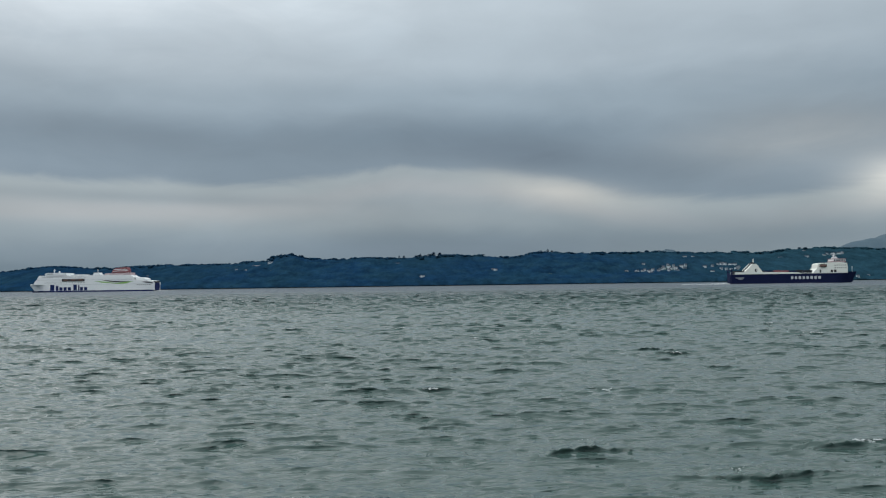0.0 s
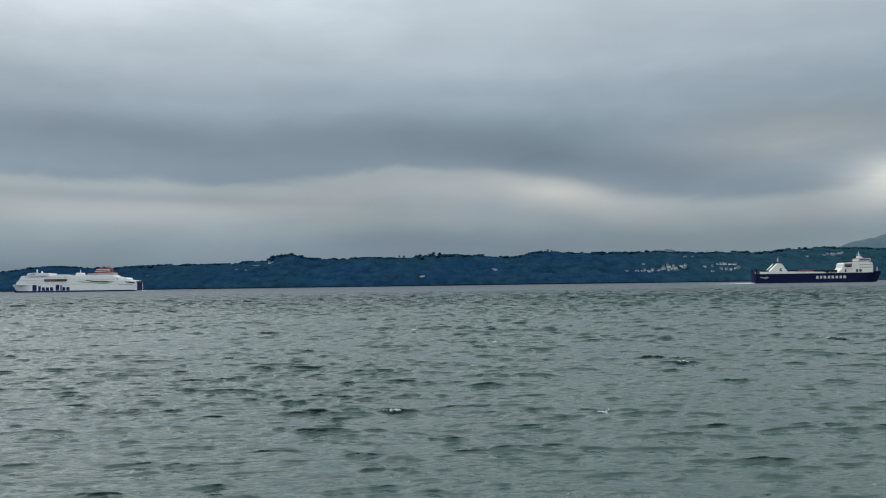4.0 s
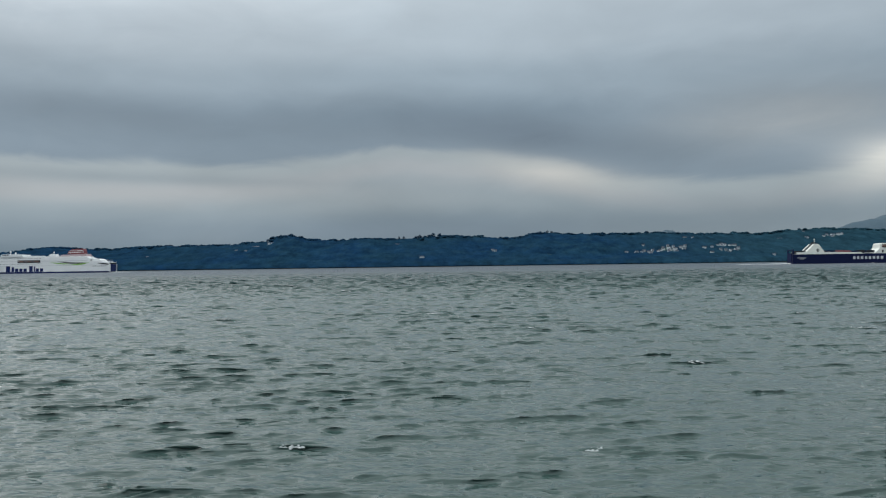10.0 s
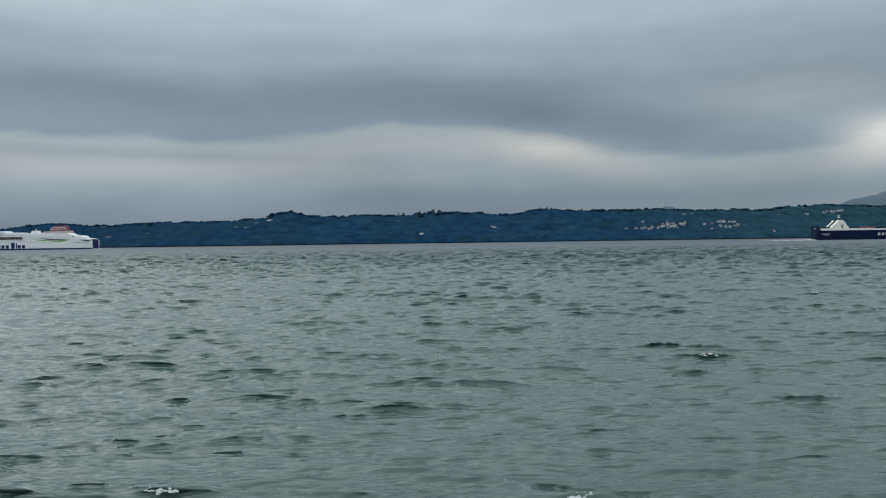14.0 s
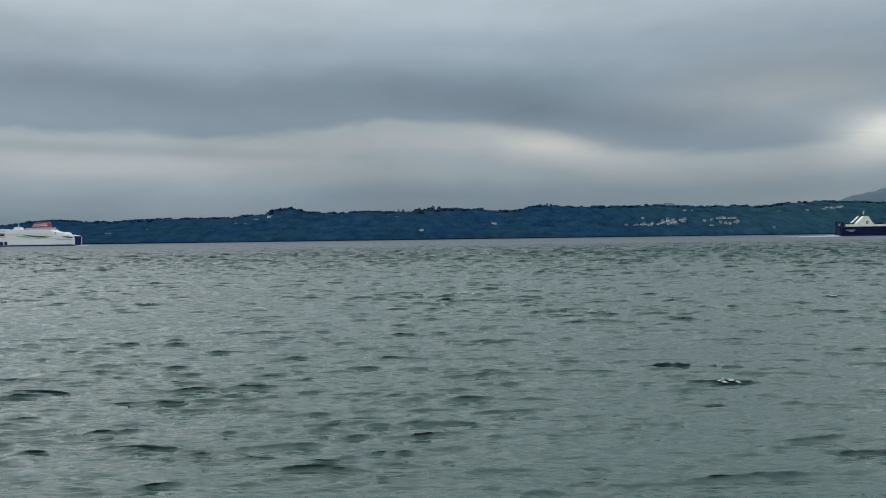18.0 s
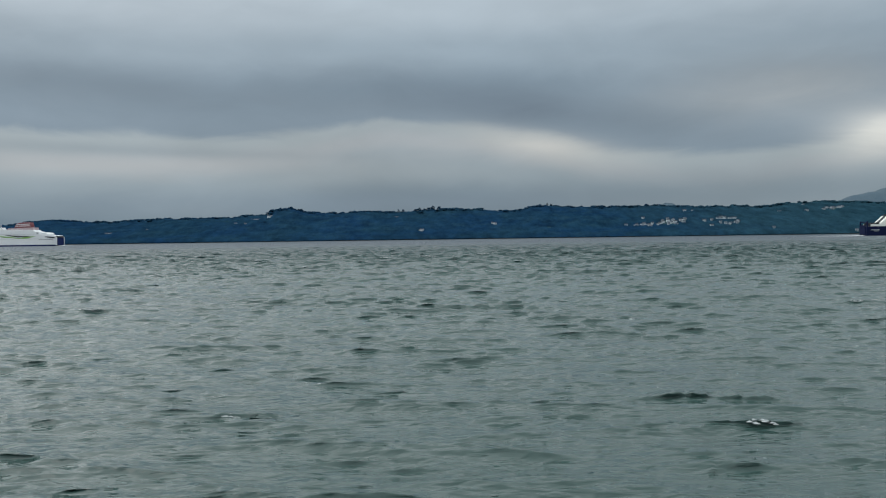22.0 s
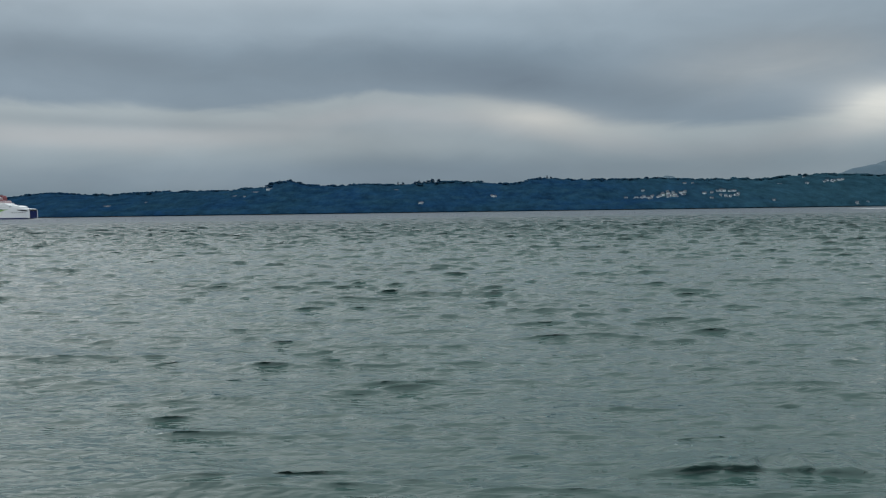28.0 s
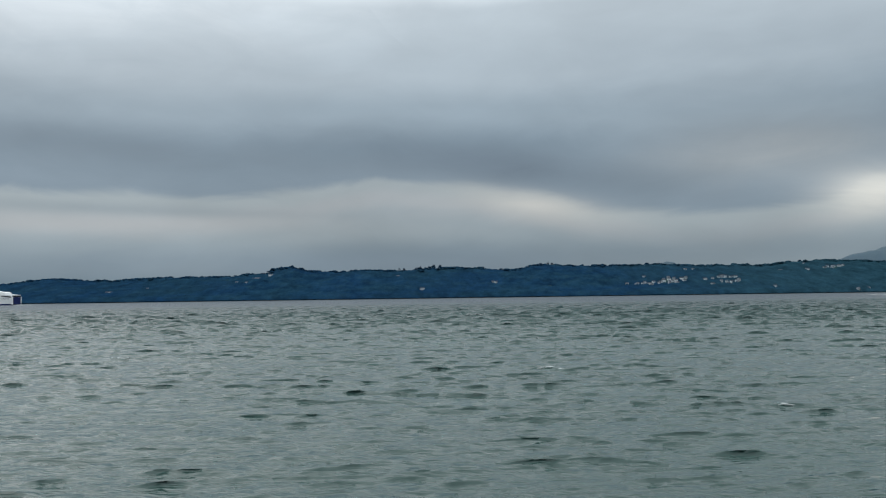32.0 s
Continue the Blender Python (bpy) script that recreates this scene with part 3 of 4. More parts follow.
def break_waves(h, x, rows, half, n, seed):
    """Raises the breakers: a sharp front towards the shore, a long back, a ragged crest."""
    rng = np.random.default_rng(seed)
    for cx, cy, span, tall in BREAKERS:
        i = int(np.searchsorted(rows, cy))
        if i < 40 or i > len(rows) - 40:
            continue
        front, back = 0.55 * tall, 6.0 * tall
        a, b = np.searchsorted(rows, (cy - 0.9, cy + 1.8))
        ja, jb = (int(np.clip((cx + k * 2.0 * span) / half[i] * (n - 1) / 2 + (n - 1) / 2, 0, n - 1)) for k in (-1, 1))
        q = x[a:b, ja:jb] - cx
        line = cy + rng.normal(0, 0.10) * q + 0.10 * span * np.sin(q / span * rng.uniform(2, 4) + rng.uniform(0, 6)) + 0.03 * np.sin(q * 9 + rng.uniform(0, 6))
        v = rows[a:b, None] - line
        ragged = 0.72 + 0.2 * np.sin(q * 3.1 + rng.uniform(0, 6)) + 0.16 * np.sin(q * 7.7 + rng.uniform(0, 6)) + 0.14 * np.sin(q * 17 + rng.uniform(0, 6)) + 0.1 * np.sin(q * 31 + rng.uniform(0, 6))
        h[a:b, ja:jb] += tall * np.exp(-np.abs(q / span) ** 3) * ragged * np.where(v > 0, np.exp(-(v / back) ** 2), np.exp(-(v / front) ** 2))


def sheet(name, bands, seed, steep, longest, level, edge=0.0, lead=0.0, breaking=False):
    """A stretch of water, finer where it comes close; its far waves are left to the material."""
    vs, fs, crests, at = [], [], [], 0
    for y0, y1, cell0, cell1, n in bands:
        rows, y = [], y0
        while y < y1:
            rows.append(y)
            y += cell0 + (cell1 - cell0) * (y - y0) / (y1 - y0)
        rows.append(y1)
        rows = np.array(rows)
        half = (np.abs(rows) + 21) * 0.60 + 6
        u, y = np.meshgrid(np.linspace(-1, 1, n), rows)
        x = u * half[:, None]
        c = np.maximum(cell0 + (cell1 - cell0) * (y - y0) / (y1 - y0), (half / n)[:, None])
        h, dx, dy = sea_surface(x, y, c, seed, steep, longest, lead)
        if edge:
            fade = smooth(edge, edge * 0.55, y) * smooth(-12.0, -11.0, y) * smooth(1.0, 0.93, np.abs(u))
            h = h * fade - 0.5 * (1 - fade)
        if breaking and -13 < y0 < 20:
            calm = h.copy()
            break_waves(h, x, rows, half, n, seed + 50)
            dy = dy - 1.7 * (h - calm)
        v = np.stack([x + dx, y + dy, h], -1)
        i = np.arange(len(rows) - 1)[:, None] * n + np.arange(n - 1)[None]
        vs.append(v.reshape(-1, 3)), fs.append(np.stack([i, i + 1, i + 1 + n, i + n], -1).reshape(-1, 4) + at)
        crests.append(v)
        at += v.shape[0] * n
    ob = from_arrays(name, np.concatenate(vs), np.concatenate(fs), SEA, True)
    ob["level"] = level
    return ob, crests


def whitecap(ob, v, i, j, rng, length):
    """Ragged foam along one crest: small flat lumps that follow the water's surface."""
    rows, cols = v.shape[:2]
    cell = float(np.linalg.norm(v[i, j + 1, :2] - v[i, j, :2]))
    reach = max(2, int(length / cell))
    bm = fresh()
    for q in range(j - reach, j + reach + 1):
        if not 3 < q < cols - 4:
            continue
        i = int(np.clip(i - 4 + np.argmax(v[i - 4:i + 5, q, 2]), 6, rows - 7))
        thick = 1 - abs(q - j) / (reach + 1)
        for _ in range(3):
            if rng.uniform() > 0.35 + 0.6 * thick:
                continue
            c = v[i, q] + np.array([rng.uniform(-0.5, 0.5) * cell, rng.uniform(-0.10, 0.02) * (0.4 + thick), 0])
            c[2] -= 0.5 * max(0.0, v[i, q, 1] - c[1])
            lx, ly = rng.uniform(0.5, 1.0) * max(cell, 0.06), rng.uniform(0.012, 0.028) * max(1.0, cell / 0.15)
            ring = [bm.verts.new((c[0] + lx * math.cos(a) * rng.uniform(0.5, 1.3), c[1] + ly * math.sin(a) * rng.uniform(0.5, 1.3), c[2] - 0.025)) for a in np.linspace(0, math.tau, 8)[:-1]]
            tip = bm.verts.new((c[0], c[1], c[2] + rng.uniform(0.003, 0.011)))
            for a, b in zip(ring, ring[1:] + ring[:1]):
                bm.faces.new((a, b, tip))
    part("whitecap", bm, FOAM, ob, "small white breaking crest")


def whitecaps(ob, crests, seed, want):
    """Foam on the highest crests, scattered, and on the waves that break by the shore."""
    rng = np.random.default_rng(seed)
    for v, count in zip(crests, want):
        h = v[:, :, 2]
        high = np.argwhere(h[10:-10, 12:-12] > np.quantile(h, 0.9985)) + (10, 12)
        taken = []
        for i, j in high[rng.permutation(len(high))]:
            if len(taken) >= count:
                break
            if any(np.linalg.norm(v[i, j, :2] - q) < 2.5 for q in taken):
                continue
            taken.append(v[i, j, :2])
            whitecap(ob, v, i, j, rng, rng.uniform(0.2, 0.45) * (1 + max(0.0, v[i, j, 1]) / 60))


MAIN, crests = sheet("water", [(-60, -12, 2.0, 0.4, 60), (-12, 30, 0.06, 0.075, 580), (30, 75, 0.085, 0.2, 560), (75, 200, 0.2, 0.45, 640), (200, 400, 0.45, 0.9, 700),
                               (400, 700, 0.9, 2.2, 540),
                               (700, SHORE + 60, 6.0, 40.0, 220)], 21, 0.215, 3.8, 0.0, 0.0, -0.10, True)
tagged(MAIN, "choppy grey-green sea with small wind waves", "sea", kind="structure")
whitecaps(MAIN, crests, 5, (0, 2, 6, 8, 4, 0, 0))
near_rng = np.random.default_rng(8)
for bx, by, span, _ in BREAKERS[::2]:
    v = crests[1]
    r = int(np.argmin(np.abs(v[:, 0, 1] - by)))
    q = int(np.argmin(np.abs(v[r, :, 0] - bx)))
    r = r - 10 + int(np.argmax(v[r - 10:r + 10, q, 2]))
    whitecap(MAIN, v, r, q, near_rng, 0.25 * span)
# a second chop, running across the first and rising through it
CROSS, crests = sheet("water", [(-12, 30, 0.075, 0.09, 420), (30, 75, 0.09, 0.2, 400), (75, 200, 0.2, 0.55, 400)], 77, 0.19, 1.8, -0.03, 200, 0.22)
tagged(CROSS, "choppy grey-green sea with small crossing waves", "sea", kind="structure")
whitecaps(CROSS, crests, 6, (1, 3, 3))
SHEETS = [(MAIN, -0.28, -1.25, 0.0), (CROSS, 0.30, -0.95, 0.5)]


# ---- ships; local x runs to the bow, z = 0 is the waterline ----
def hull_rings(length, beam, z0, z1, bow, rake, aft=0.94, sheer=0.0):
    """Sections from stern to bow, with a raked and flared bow."""
    rings = []
    for s in (0.0, 0.02, 0.08, 0.15, 0.3, 0.5, 0.65, 0.72, 0.78, 0.83, 0.87, 0.9, 0.93, 0.955, 0.975, 0.99, 1.0):
        f = max(0.0, (s - (1 - bow)) / bow)
        top = beam / 2 * (1 - f ** 2.6) * (0.985 + 0.015 * min(1, s / 0.02))
        low = beam / 2 * (1 - f ** 1.7) * (aft + (1 - aft) * min(1, s / 0.15))
        top, low = max(top, 0.35), max(low, 0.2)
        x1 = -length / 2 + s * length
        x0, zt = x1 - rake * f, z1 + sheer * f
        mid = z0 + 0.5 * (zt - z0)
        rings.append([(x1, -top, zt), ((x0 + x1) / 2, -(top * 0.45 + low * 0.55), mid), (x0, -low, z0),
                      (x0, low, z0), ((x0 + x1) / 2, top * 0.45 + low * 0.55, mid), (x1, top, zt)])
    return rings


def ribbon(bm, spine, y, proud):
    """A flat band on a ship's side: (x, z, half height) along its length."""
    for (xa, za, ha), (xb, zb, hb) in zip(spine, spine[1:]):
        prism(bm, [(xa, za - ha), (xb, zb - hb), (xb, zb + hb), (xa, za + ha)], *sorted((y, y + proud)))
    return bm


def mast(name, parent, x, z0, z1, mat=WHITE, wide=0.45, arms=2):
    bm = tube(fresh(), (x, 0, z0), (x, 0, z1), wide, wide * 0.45)
    for k in range(arms):
        z = z0 + (z1 - z0) * (0.5 + 0.28 * k)
        tube(bm, (x, -2.2 + 0.6 * k, z), (x, 2.2 - 0.6 * k, z), 0.14)
        tube(bm, (x - 1.3, 0, z + 0.3), (x + 1.3, 0, z + 0.3), 0.14)
    return part(name, bm, mat, parent)


def railing(parent, x0, x1, y, z, count):
    bm = fresh()
    for k in range(count + 1):
        x = x0 + (x1 - x0) * k / count
        tube(bm, (x, y, z), (x, y, z + 1.1), 0.06, sides=4)
    for h in (0.55, 1.1):
        tube(bm, (x0, y, z + h), (x1, y, z + h), 0.05, sides=4)
    part("railing", bm, WHITE, parent)


def wake(parent, x0, length, wide, seed, x_end):
    """Churned foam on the water behind the stern: ragged low ridges, thinning out."""
    rng = np.random.default_rng(seed)
    bm = fresh()
    for k in range(260):
        s = rng.uniform(0, 1) ** 1.9
        x, y = x0 - s * length, rng.normal(0, wide * (0.28 + 0.2 * s))
        lx, ly, h = rng.uniform(0.9, 2.8) * (1 + 1.5 * s), rng.uniform(0.4, 1.0), (0.10 + 0.75 * (1 - s) ** 2) * rng.uniform(0.5, 1.2)
        ring = [bm.verts.new((x + lx * math.cos(a) * rng.uniform(0.7, 1.2), y + ly * math.sin(a) * rng.uniform(0.7, 1.2), -0.15)) for a in np.linspace(0, math.tau, 8)[:-1]]
        tip = bm.verts.new((x + rng.uniform(-0.4, 0.4), y, h))
        for a, b in zip(ring, ring[1:] + ring[:1]):
            bm.faces.new((a, b, tip))
    part("wake", bm, CHURN, parent, "white churned wake at the stern")
    bm = fresh()
    for side in (-1, 1):
        for k in range(34):
            x = x_end - k * 1.5
            y = side * (0.6 + k * 0.33) + rng.normal(0, 0.3)
            ring = [bm.verts.new((x + 1.4 * math.cos(a), y + 0.7 * math.sin(a) * rng.uniform(0.6, 1.3), -0.1)) for a in np.linspace(0, math.tau, 7)[:-1]]
            tip = bm.verts.new((x, y, rng.uniform(0.15, 0.6)))
            for a, b in zip(ring, ring[1:] + ring[:1]):
                bm.faces.new((a, b, tip))
    part("bow_wave", bm, CHURN, parent, "thin white foam along the bow")


def lifeboat(parent, x, y, z):
    rings = []
    for s, r in ((-4, 0.3), (-3.4, 1.0), (-2, 1.4), (2, 1.4), (3.4, 1.0), (4, 0.3)):
        rings.append([(x + s, y + r * math.cos(a), z + 1.2 * r * math.sin(a)) for a in np.linspace(0, math.tau, 9)[:-1]])
    boat = part("lifeboat", loft(fresh(), rings), ORANGE, parent, "dull orange-brown lifeboat")
    bm = fresh()
    for s in (-3, 3):
        tube(bm, (x + s, y * 0.9, z + 3.2), (x + s, y, z + 1.4), 0.15, sides=5)
    part("davit", bm, WHITE, boat)


def passenger_ferry():
    """214 m white ferry with a red funnel aft."""
    ship = new("passenger_ferry")
    L, B = 214.0, 28.0
    h = B / 2
    part("hull", loft(fresh(), hull_rings(L, B, 1.9, 12.2, 0.20, 7, sheer=0.4)), WHITE, ship)
    part("boot_stripe", loft(fresh(), hull_rings(L - 5, B + 0.1, -2.0, 2.4, 0.22, 3)), BLUE, ship, "dark blue stripe along the waterline")
    part("foredeck", box(fresh(), 72, 101, -6.5, 6.5, 12.2, 12.5), DECK, ship)
    part("bulwark", loft(fresh(), [[(x + 0.2, s * (y - 0.3), z), (x + 0.2, s * y, z), (x + 0.2, s * y, z + 1.1), (x + 0.2, s * (y - 0.3), z + 1.1)] for x, y, z, s in
                                   ((86, 12.0, 12.2, 1), (96, 8.0, 12.4, 1), (103, 3.8, 12.5, 1), (105.8, 0.8, 12.6, 1))]), WHITE, ship)
    part("bulwark", loft(fresh(), [[(x + 0.2, -(y - 0.3), z), (x + 0.2, -y, z), (x + 0.2, -y, z + 1.1), (x + 0.2, -(y - 0.3), z + 1.1)] for x, y, z in
                                   ((86, 12.0, 12.2), (96, 8.0, 12.4), (103, 3.8, 12.5), (105.8, 0.8, 12.6))]), WHITE, ship)
    # upper works: lower block to the stern, upper block, raked front
    low = [(-106.6, 12.2), (95, 12.2), (93.5, 16.5), (90.5, 20.0), (-72, 20.0), (-80, 19.6), (-100, 17.8), (-106.6, 17.0)]
    superstructure = part("superstructure", prism(fresh(), low, -h + 0.1, h - 0.1, 0.45), WHITE, ship)
    part("accommodation", prism(fresh(), [(-74, 20), (90, 20), (87.5, 25), (85, 27.6), (30, 27.6), (-68, 27.2), (-70, 24.5), (-76, 23.8)], -h + 0.5, h - 0.5, 0.5), WHITE, ship)
    part("sun_deck", prism(fresh(), [(-66, 27.1), (84, 27.5), (84, 27.8), (-66, 27.5)], -h + 1, h - 1), DECK, ship)
    part("stern_step", prism(fresh(), [(-92, 18), (-76, 19.8), (-76, 23.4), (-88, 22.6), (-92, 21)], -h + 2, h - 2, 0.3), WHITE, ship)
    bridge = part("bridge", prism(fresh(), [(38, 27.5), (74, 27.5), (76, 30.2), (73, 32.2), (60, 32.6), (40, 31.8)], -h - 0.6, h + 0.6, 0.3), WHITE, ship)
    for s in (-1, 1):
        for k in range(7):
            part("bridge_window", box(fresh(), 62 + 1.6 * k, 63.2 + 1.6 * k, *sorted((s * (h + 0.5), s * (h + 0.68))), 30.0, 31.3), GLASS, bridge)
    for k in range(14):
        part("bridge_window", box(fresh(), 74.8, 75.7, -13.4 + 1.95 * k, -11.8 + 1.95 * k, 30.0, 31.3), GLASS, bridge)
    radar = mast("radar_mast", ship, 66, 32.3, 39.0, WHITE, 0.7, 2)
    part("radar", box(fresh(), 64, 68, -0.4, 0.4, 36.2, 37.0, 0.1), GREY, radar)
    part("radar_dome", loft(fresh(), [[(55 + r * math.cos(a), 5 + r * math.sin(a), 32.5 + z) for a in np.linspace(0, math.tau, 11)[:-1]] for r, z in ((1.0, 0), (1.5, 1.0), (1.4, 2.0), (0.8, 2.7), (0.1, 3.0))]), WHITE, ship)
    house = part("deckhouse", prism(fresh(), [(-14, 27.4), (-1, 27.4), (-3, 32.0), (-12, 32.0)], -6, 6, 0.3), WHITE, ship)
    mast("aft_mast", house, -7.5, 32.0, 37.5, WHITE, 0.5, 1)
    part("deckhouse", prism(fresh(), [(12, 27.5), (34, 27.5), (34, 29.4), (12, 29.2)], -9, 9, 0.3), WHITE, ship)
    # funnel: broad red casing with white bands and dark uptakes
    casing = part("funnel", prism(fresh(), [(-61, 31.4), (-33, 31.4), (-35.5, 36.5), (-41, 39.6), (-58.5, 40.4), (-60.4, 37)], -7, 7, 0.6), RED, ship, "broad red funnel casing")
    part("funnel_base", prism(fresh(), [(-67, 27.0), (-22, 27.2), (-24, 30.4), (-66, 31.6)], -10, 10, 0.3), FADED, ship, "faded red funnel base")
    for s in (-1, 1):
        part("funnel_band", ribbon(fresh(), [(-60.6, 34.6, 0.5), (-50, 34.4, 0.5), (-35.2, 34.0, 0.45)], s * 7.0, s * 0.12), WHITE, casing, "white band")
        part("funnel_band", ribbon(fresh(), [(-59.8, 37.2, 0.45), (-50, 37.0, 0.45), (-37.4, 36.8, 0.4)], s * 7.0, s * 0.12), WHITE, casing, "white band")
    for x in (-56, -52.5, -49, -45):
        part("exhaust_pipe", tube(fresh(), (x, 1.5 * math.sin(x), 39.5), (x, 1.5 * math.sin(x), 42.0), 0.8, 0.8, 10), BLACK, casing, "black exhaust pipe")
    for s in (-1, 1):
        y = s * (h - 0.1)
        o = 0.14 * s

        def stroke(name, spine, mat, label, at=y):
            return part(name, ribbon(fresh(), spine, at, o), mat, ship, label)

        # recessed boat deck: a dark opening with boats hung in it
        part("boat_recess", box(fresh(), 9, 47, *sorted((s * (h - 0.3), s * (h + 0.02))), 17.6, 22.0), BLACK, ship, "dark boat-deck opening")
        for k in range(3):
            lifeboat(ship, 15.5 + 12.5 * k, s * (h + 0.1), 19.6)
        # dark and green swoosh
        stroke("swoosh", [(-8, 17.6, 0.15), (-20, 16.0, 1.0), (-31, 15.2, 0.9), (-40, 15.4, 0.15)], GREEN, "pale green painted swoosh")
        stroke("swoosh", [(-20, 19.2, 0.1), (-30, 18.0, 0.8), (-42, 16.4, 1.1), (-54, 16.2, 0.9), (-66, 17.2, 0.1)], BLACK, "dark painted swoosh")
        stroke("swoosh", [(-36, 13.6, 0.1), (-48, 13.6, 0.9), (-60, 14.6, 1.4), (-72, 16.8, 0.2)], GREEN, "green painted swoosh")
        # rope-deck openings by the stern
        stroke("mooring_opening", [(-88, 15.6, 0.5), (-97, 14.7, 1.2), (-105, 13.8, 0.9)], BLACK, "dark mooring-deck opening")
        # company name as plain bars
        yy = s * (h - 0.04)
        x = 66.5
        for wide, tall in ((9.5, 12.2), (6.0, 10.6), (7.0, 8.2), (7.0, 8.2), (7.2, 8.2), (0, 0), (7.8, 12.2), (3.2, 11.4), (7.0, 8.2), (7.0, 8.2)):
            if wide:
                part("name_bar", box(fresh(), x - 0.74 * wide, x, *sorted((yy, yy + o)), 2.7, tall), BLUE, ship, "dark blue lettering bar")
            x -= wide if wide else 2.2
        # cabin windows, two rows
        for z, x0, x1 in ((24.6, 8, 82), (15.2, 8, 80)):
            bm = fresh()
            for k in range(int((x1 - x0) / 2.6)):
                xa = x0 + 2.6 * k
                box(bm, xa, xa + 1.0, *sorted((s * (h - 0.55 if z > 20 else h - 0.15), s * (h - 0.42 if z > 20 else h - 0.02))), z, z + 0.8)
            part("cabin_windows", bm, GLASS, ship)
        for z, x0, x1 in ((20.05, -70, 88), (12.25, -104, 92)):
            part("deck_line", box(fresh(), x0, x1, *sorted((s * (h - 0.2), s * (h + 0.06))), z, z + 0.35), GREY, ship, "grey rubbing strake between decks")
        for k in range(9):
            part("mooring_window", box(fresh(), -101 + 3.4 * k, -99.2 + 3.4 * k, *sorted((s * (h - 0.2), s * (h - 0.03))), 10.4, 11.4), GLASS, ship)
        railing(ship, -66, 34, s * (h - 1.1), 27.4, 40)
    # stern: dark blue ramp door between white corner posts
    part("stern_door", box(fresh(), -107.2, -106.7, -h + 1.2, h - 1.2, 1.8, 13.6), BLUE, ship, "dark blue stern door")
    part("stern_quarter", box(fresh(), -107.1, -106.65, -h + 0.6, h - 0.6, 13.7, 16.6), BLACK, ship, "dark mooring deck across the stern")
    for s in (-1, 1):
        part("corner_post", box(fresh(), -108.2, -106.6, *sorted((s * (h - 1.2), s * (h - 0.1))), 1.0, 14.6, 0.2), WHITE, ship)
    wake(ship, -106, 26, 9, 5, 97)
    return tagged(ship, "large white passenger ferry with a red funnel and blue lettering bars", "ship")


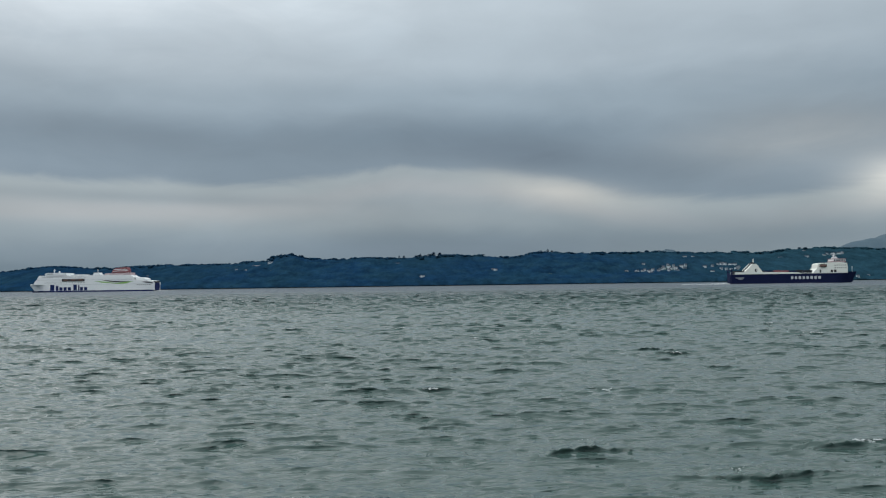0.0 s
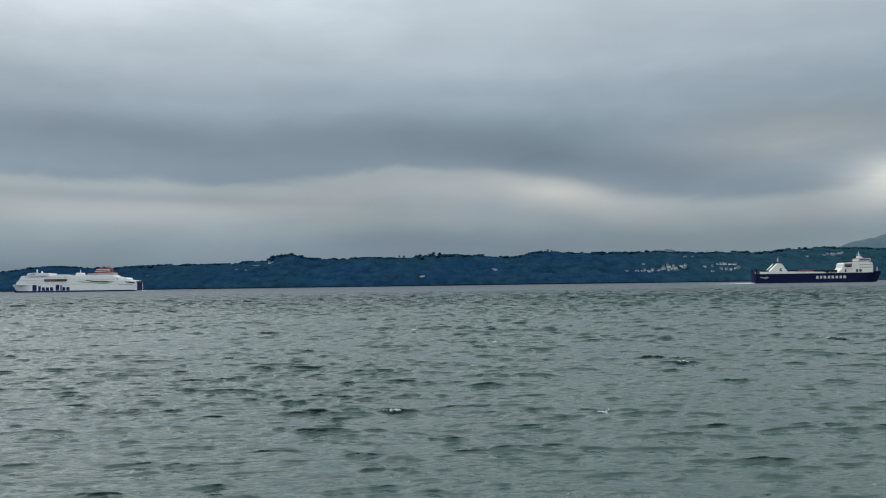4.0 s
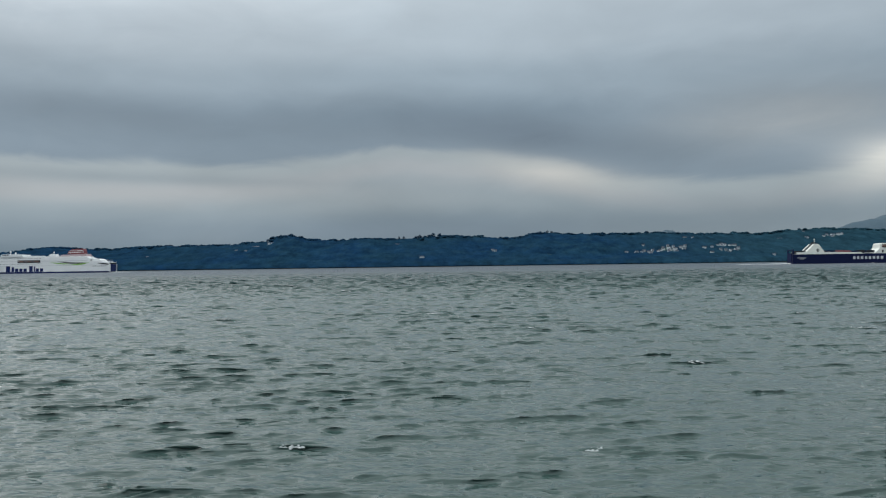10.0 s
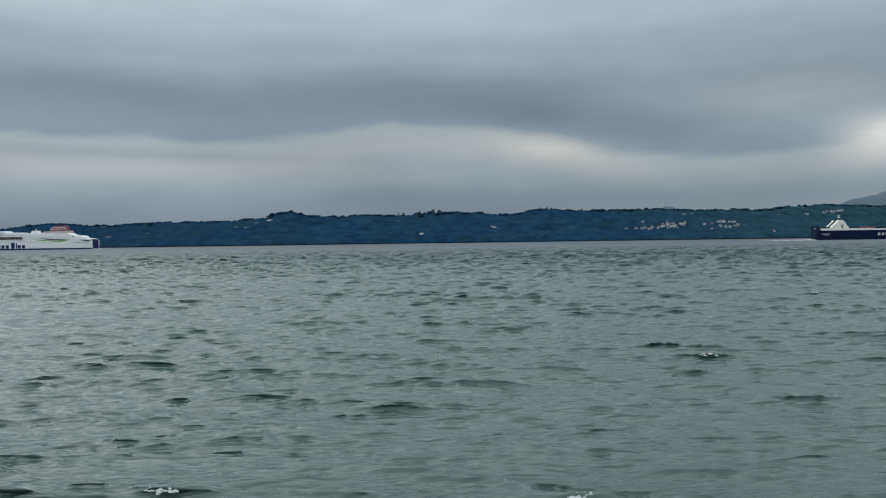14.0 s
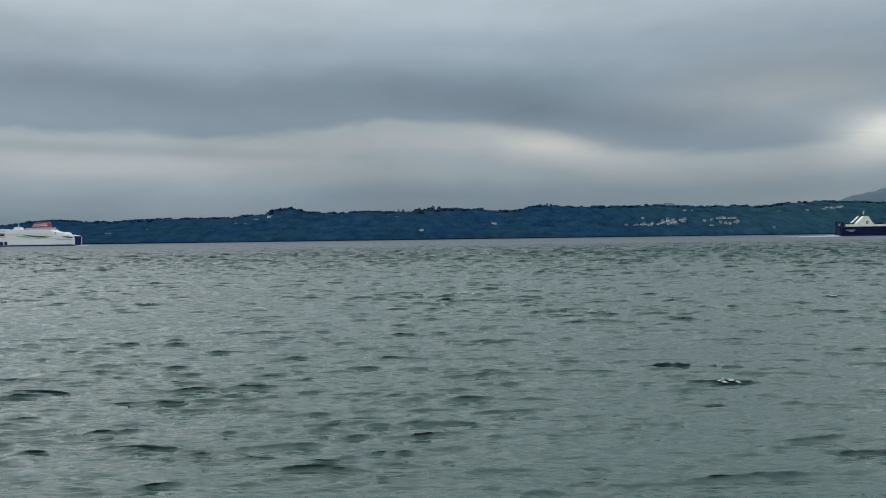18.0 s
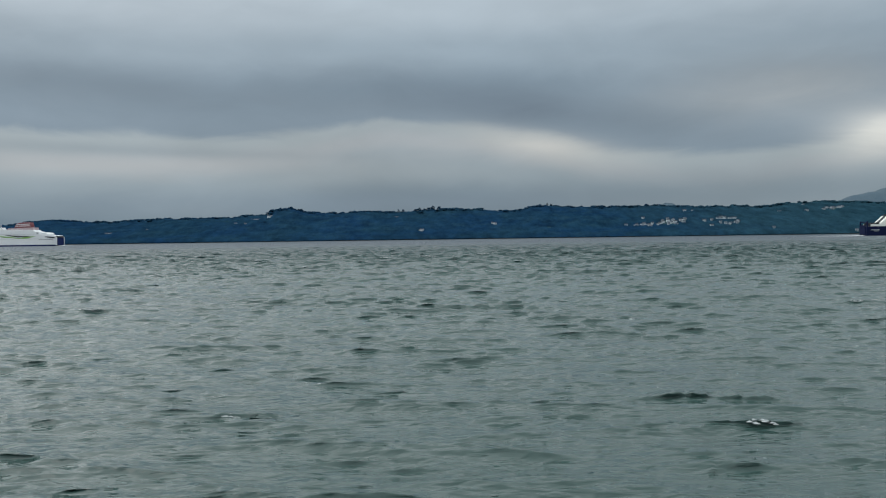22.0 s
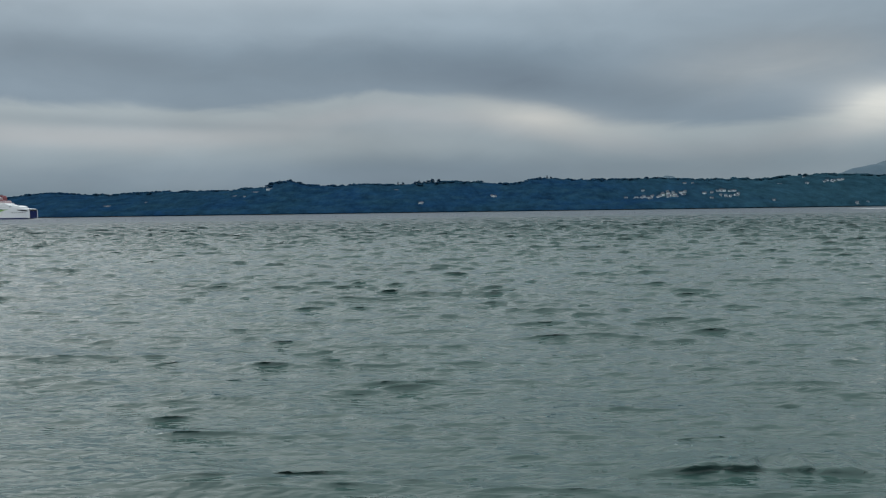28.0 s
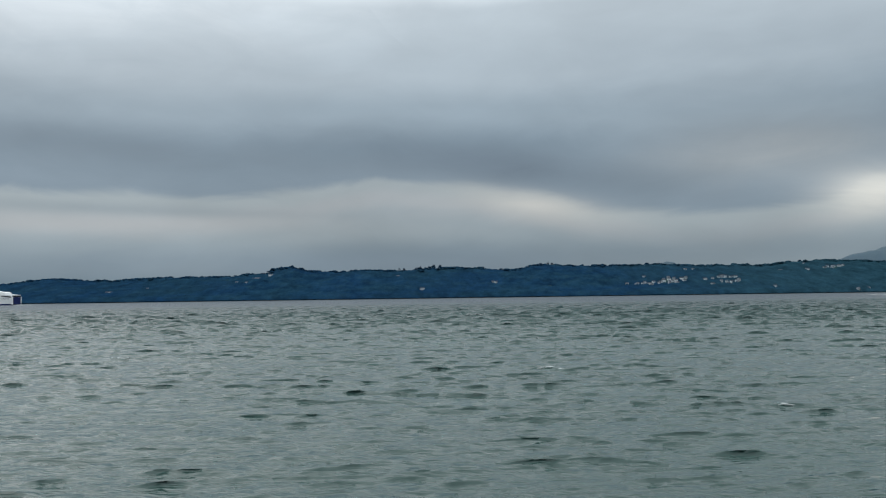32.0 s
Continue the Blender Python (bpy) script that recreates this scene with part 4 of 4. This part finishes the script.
def freight_ferry():
    """142 m navy ro-ro with white houses fore and aft."""
    ship = new("freight_ferry")
    L, B = 141.5, 23.0
    h = B / 2
    part("hull", loft(fresh(), hull_rings(L, B, -2.0, 10.9, 0.2, 6, sheer=0.5)), NAVY, ship)
    part("deck", box(fresh(), -70, 52, -h + 0.3, h - 0.3, 10.9, 11.1), DECK, ship)
    part("forecastle", loft(fresh(), [[(x, -w, 10.9), (x, w, 10.9), (x + d, w, 12.6), (x + d, -w, 12.6)] for x, w, d in ((50, 10.9, 0), (56, 9.2, 0.1), (62, 6.6, 0.3), (67, 3.6, 0.4), (70.4, 0.7, 0.6))]), NAVY, ship)
    side = [(-66.5, 10.95), (8, 10.95), (4, 12.6), (-30, 13.4), (-66.5, 13.6)]
    for s in (-1, 1):
        part("side_screen", prism(fresh(), side, *sorted((s * (h - 0.45), s * (h + 0.03))), 0.08), IVORY, ship, "pale side screen along the deck")
    # aft casing with funnel
    casing = part("aft_casing", prism(fresh(), [(-54.5, 11.1), (-35, 11.1), (-35.5, 14.0), (-38.2, 17.8), (-40.8, 22.0), (-42, 22.9), (-46.4, 23.1), (-48.6, 20.6), (-54.5, 15.0)], -h + 0.6, h - 0.6, 0.3), IVORY, ship, "cream casing tapering up to the funnel")
    for s in (-1, 1):
        disc = fresh()
        ring = [((-42.6) + 1.5 * math.cos(a), s * (h - 0.6), 15.6 + 1.9 * math.sin(a)) for a in np.linspace(0, math.tau, 17)[:-1]]
        loft(disc, [ring, [(p[0], p[1] + s * 0.12, p[2]) for p in ring]])
        emblem = part("emblem", disc, BLACK, casing, "dark round emblem")
        part("emblem_centre", box(fresh(), -42.9, -41.4, *sorted((s * (h - 0.5), s * (h - 0.4))), 15.1, 16.2), IVORY, emblem)
        part("casing_top", prism(fresh(), [(-46.2, 22.9), (-45, 23.15), (-42, 22.95), (-42, 23.4), (-45.2, 23.6), (-46.4, 23.4)], *sorted((s * (h - 0.7), s * (h - 3.0))), 0.1), BLACK, casing)
    part("casing_slope", prism(fresh(), [(-54.9, 13.6), (-53.6, 13.6), (-48.4, 19.4), (-46.2, 22.4), (-46.6, 23.5), (-48.9, 20.9), (-54.9, 15.2)], -4.0, 4.0, 0.1), BLACK, casing, "black sloping back of the casing")
    for y in (-6, -2, 2, 6):
        part("exhaust_pipe", tube(fresh(), (-44.5, y, 22.8), (-44.9, y, 25.2), 0.6, 0.6, 10), BLACK, casing)
    mast("aft_mast", casing, -43.0, 23.0, 29.5, IVORY, 0.5, 2)
    # stern gantry
    for s in (-1, 1):
        part("gantry_post", box(fresh(), -70.6, -69.2, *sorted((s * (h - 0.2), s * (h - 1.6))), 10.9, 17.2, 0.15), NAVY, ship)
    part("gantry_beam", box(fresh(), -70.4, -69.4, -h + 1.6, h - 1.6, 15.4, 16.6, 0.1), NAVY, ship)
    part("stern_ramp", box(fresh(), -71.3, -70.7, -7.5, 7.5, 1.5, 12.5, 0.1), NAVY, ship)
    # trailers parked on the open deck
    cargo = [DECK, NAVY, BLACK, RED, BLACK, BLUE]
    rng = random.Random(4)
    for lane in range(4):
        for k in range(6):
            if (lane + k) % 5 == 4:
                continue
            x, y = -31 + 8.6 * k, -8.2 + 5.4 * lane
            high = 14.0 + rng.uniform(-0.2, 0.9)
            trailer = part("trailer", box(fresh(), x, x + 7.9, y - 1.25, y + 1.25, 12.1, high + 0.6, 0.08), RED if lane == 0 and k in (1, 2, 4) else cargo[rng.choice((1, 2, 4, 5))], ship)
            part("trailer_wheels", tube(tube(fresh(), (x + 1.6, y - 1.2, 11.6), (x + 1.6, y + 1.2, 11.6), 0.5), (x + 6.4, y - 1.2, 11.6), (x + 6.4, y + 1.2, 11.6), 0.5), BLACK, trailer)
    for k in range(2):
        part("trailer", box(fresh(), -66 + 4.6 * k, -61.8 + 4.6 * k, -9.6, 9.6, 11.1, 15.2, 0.08), BLACK, ship)
    # forward house and wheelhouse
    block = [(19.5, 11.1), (58.0, 11.1), (58.2, 18), (57.6, 22.6), (44, 23.3), (27.4, 22.6), (25.8, 21.6), (25.2, 16.6), (22.6, 14.2)]
    house = part("deckhouse", prism(fresh(), block, -h + 0.5, h - 0.5, 0.3), IVORY, ship, "cream forward deckhouse")
    wheel = part("wheelhouse", prism(fresh(), [(43.5, 23.2), (55.6, 23.2), (56.8, 25.4), (56.0, 27.4), (44.2, 27.6), (43.0, 25.4)], -h + 1.8, h - 1.8, 0.25), WHITE, ship)
    part("wheelhouse_band", box(fresh(), 42.6, 57.0, -h + 1.2, h - 1.2, 24.0, 24.6, 0.05), RED, wheel, "red band below the bridge windows")
    part("wheelhouse_roof", box(fresh(), 42.4, 57.2, -h + 1.4, h - 1.4, 27.4, 27.75, 0.08), RED, wheel, "red roof edge")
    for s in (-1, 1):
        for k in range(7):
            part("bridge_window", box(fresh(), 44.0 + 1.75 * k, 45.3 + 1.75 * k, *sorted((s * (h - 1.9), s * (h - 1.7))), 25.0, 26.6), GLASS, wheel)
        for x0, x1, z0, z1 in ((27.4, 29.2, 11.9, 15.0), (39.6, 42.0, 12.0, 15.0), (43.2, 45.8, 12.0, 15.0)):
            part("side_opening", box(fresh(), x0, x1, *sorted((s * (h - 0.6), s * (h - 0.44))), z0, z1), BLACK, house)
        opening = part("boat_opening", box(fresh(), 27.6, 35.4, *sorted((s * (h - 0.6), s * (h - 0.42))), 18.2, 21.6), BLACK, house)
        lifeboat(ship, 31.2, s * (h - 0.2), 19.4)
        for z in (16.6, 19.6):
            for k in range(6):
                part("cabin_window", box(fresh(), 44 + 2.3 * k, 45 + 2.3 * k, *sorted((s * (h - 0.55), s * (h - 0.44))), z, z + 0.9), GLASS, house)
        # company name and port as plain bars
        x = -4.2
        for wide in (3.5, 3.3, 3.9, 3.4, 3.6, 3.7, 3.5, 3.9):
            part("name_bar", box(fresh(), x, x + 0.72 * wide, *sorted((s * (h - 0.35), s * (h + 0.06))), 4.7, 7.9), LETTERS, ship, "off-white lettering bar")
            x += wide + 0.7
        part("port_bar", prism(fresh(), [(-66, 6.6), (-56.5, 6.4), (-56.5, 7.2), (-66, 7.4)], *sorted((s * (h - 0.5), s * (h + 0.03)))), GREY, ship, "faint pale lettering bar")
        part("port_bar", prism(fresh(), [(-63, 5.3), (-58, 5.2), (-58, 5.8), (-63, 5.9)], *sorted((s * (h - 0.5), s * (h + 0.03)))), GREY, ship, "faint pale lettering bar")
        railing(ship, 8, 20, s * (h - 0.4), 11.0, 8)
    radar = mast("radar_mast", ship, 46.8, 27.6, 35.0, WHITE, 0.55, 2)
    part("radar_platform", prism(fresh(), [(44.2, 27.7), (51.4, 27.7), (48.8, 30.2), (45.4, 30.2)], -2.0, 2.0, 0.15), WHITE, radar)
    part("radar", box(fresh(), 44.7, 49.1, -0.3, 0.3, 31.8, 32.4, 0.1), GREY, radar)
    mast("foremast", ship, 66.5, 12.4, 18.5, WHITE, 0.35, 1)
    wake(ship, -70, 62, 10, 6, 66)
    return tagged(ship, "navy-hulled freight ferry with cream deckhouses and white lettering bars", "ship")


FERRY = passenger_ferry()
FREIGHTER = freight_ferry()


def motions():
    walk(FERRY, [(t, pose(-591.5 - 7.40 * t, 1352, 0, 0, 0, 180)) for t in (0.0, 8.0, 16.0, 24.0, 32.0)])
    walk(FREIGHTER, [(t, pose(407.9 + 7.25 * t, 936, 0, 0, 0, -8)) for t in (0.0, 8.0, 16.0, 24.0, 32.0)])
    walk(BACKDROP, [(t, pose(0, 0, 0, 0, 0, 0.055 * (t - 16))) for t in (0.0, 8.0, 16.0, 24.0, 32.0)])
    for sheet_ob, vx, vy, turn in SHEETS:
        rows = []
        for k in range(129):
            t = 0.25 * k
            bob = 0.028 * math.sin(math.tau * (t / 1.15 + turn)) + 0.014 * math.sin(math.tau * (t / 0.73 + turn))
            rows.append((t, pose(vx * (t - 16), vy * (t - 16), sheet_ob["level"] + bob)))
        walk(sheet_ob, rows)


motions()
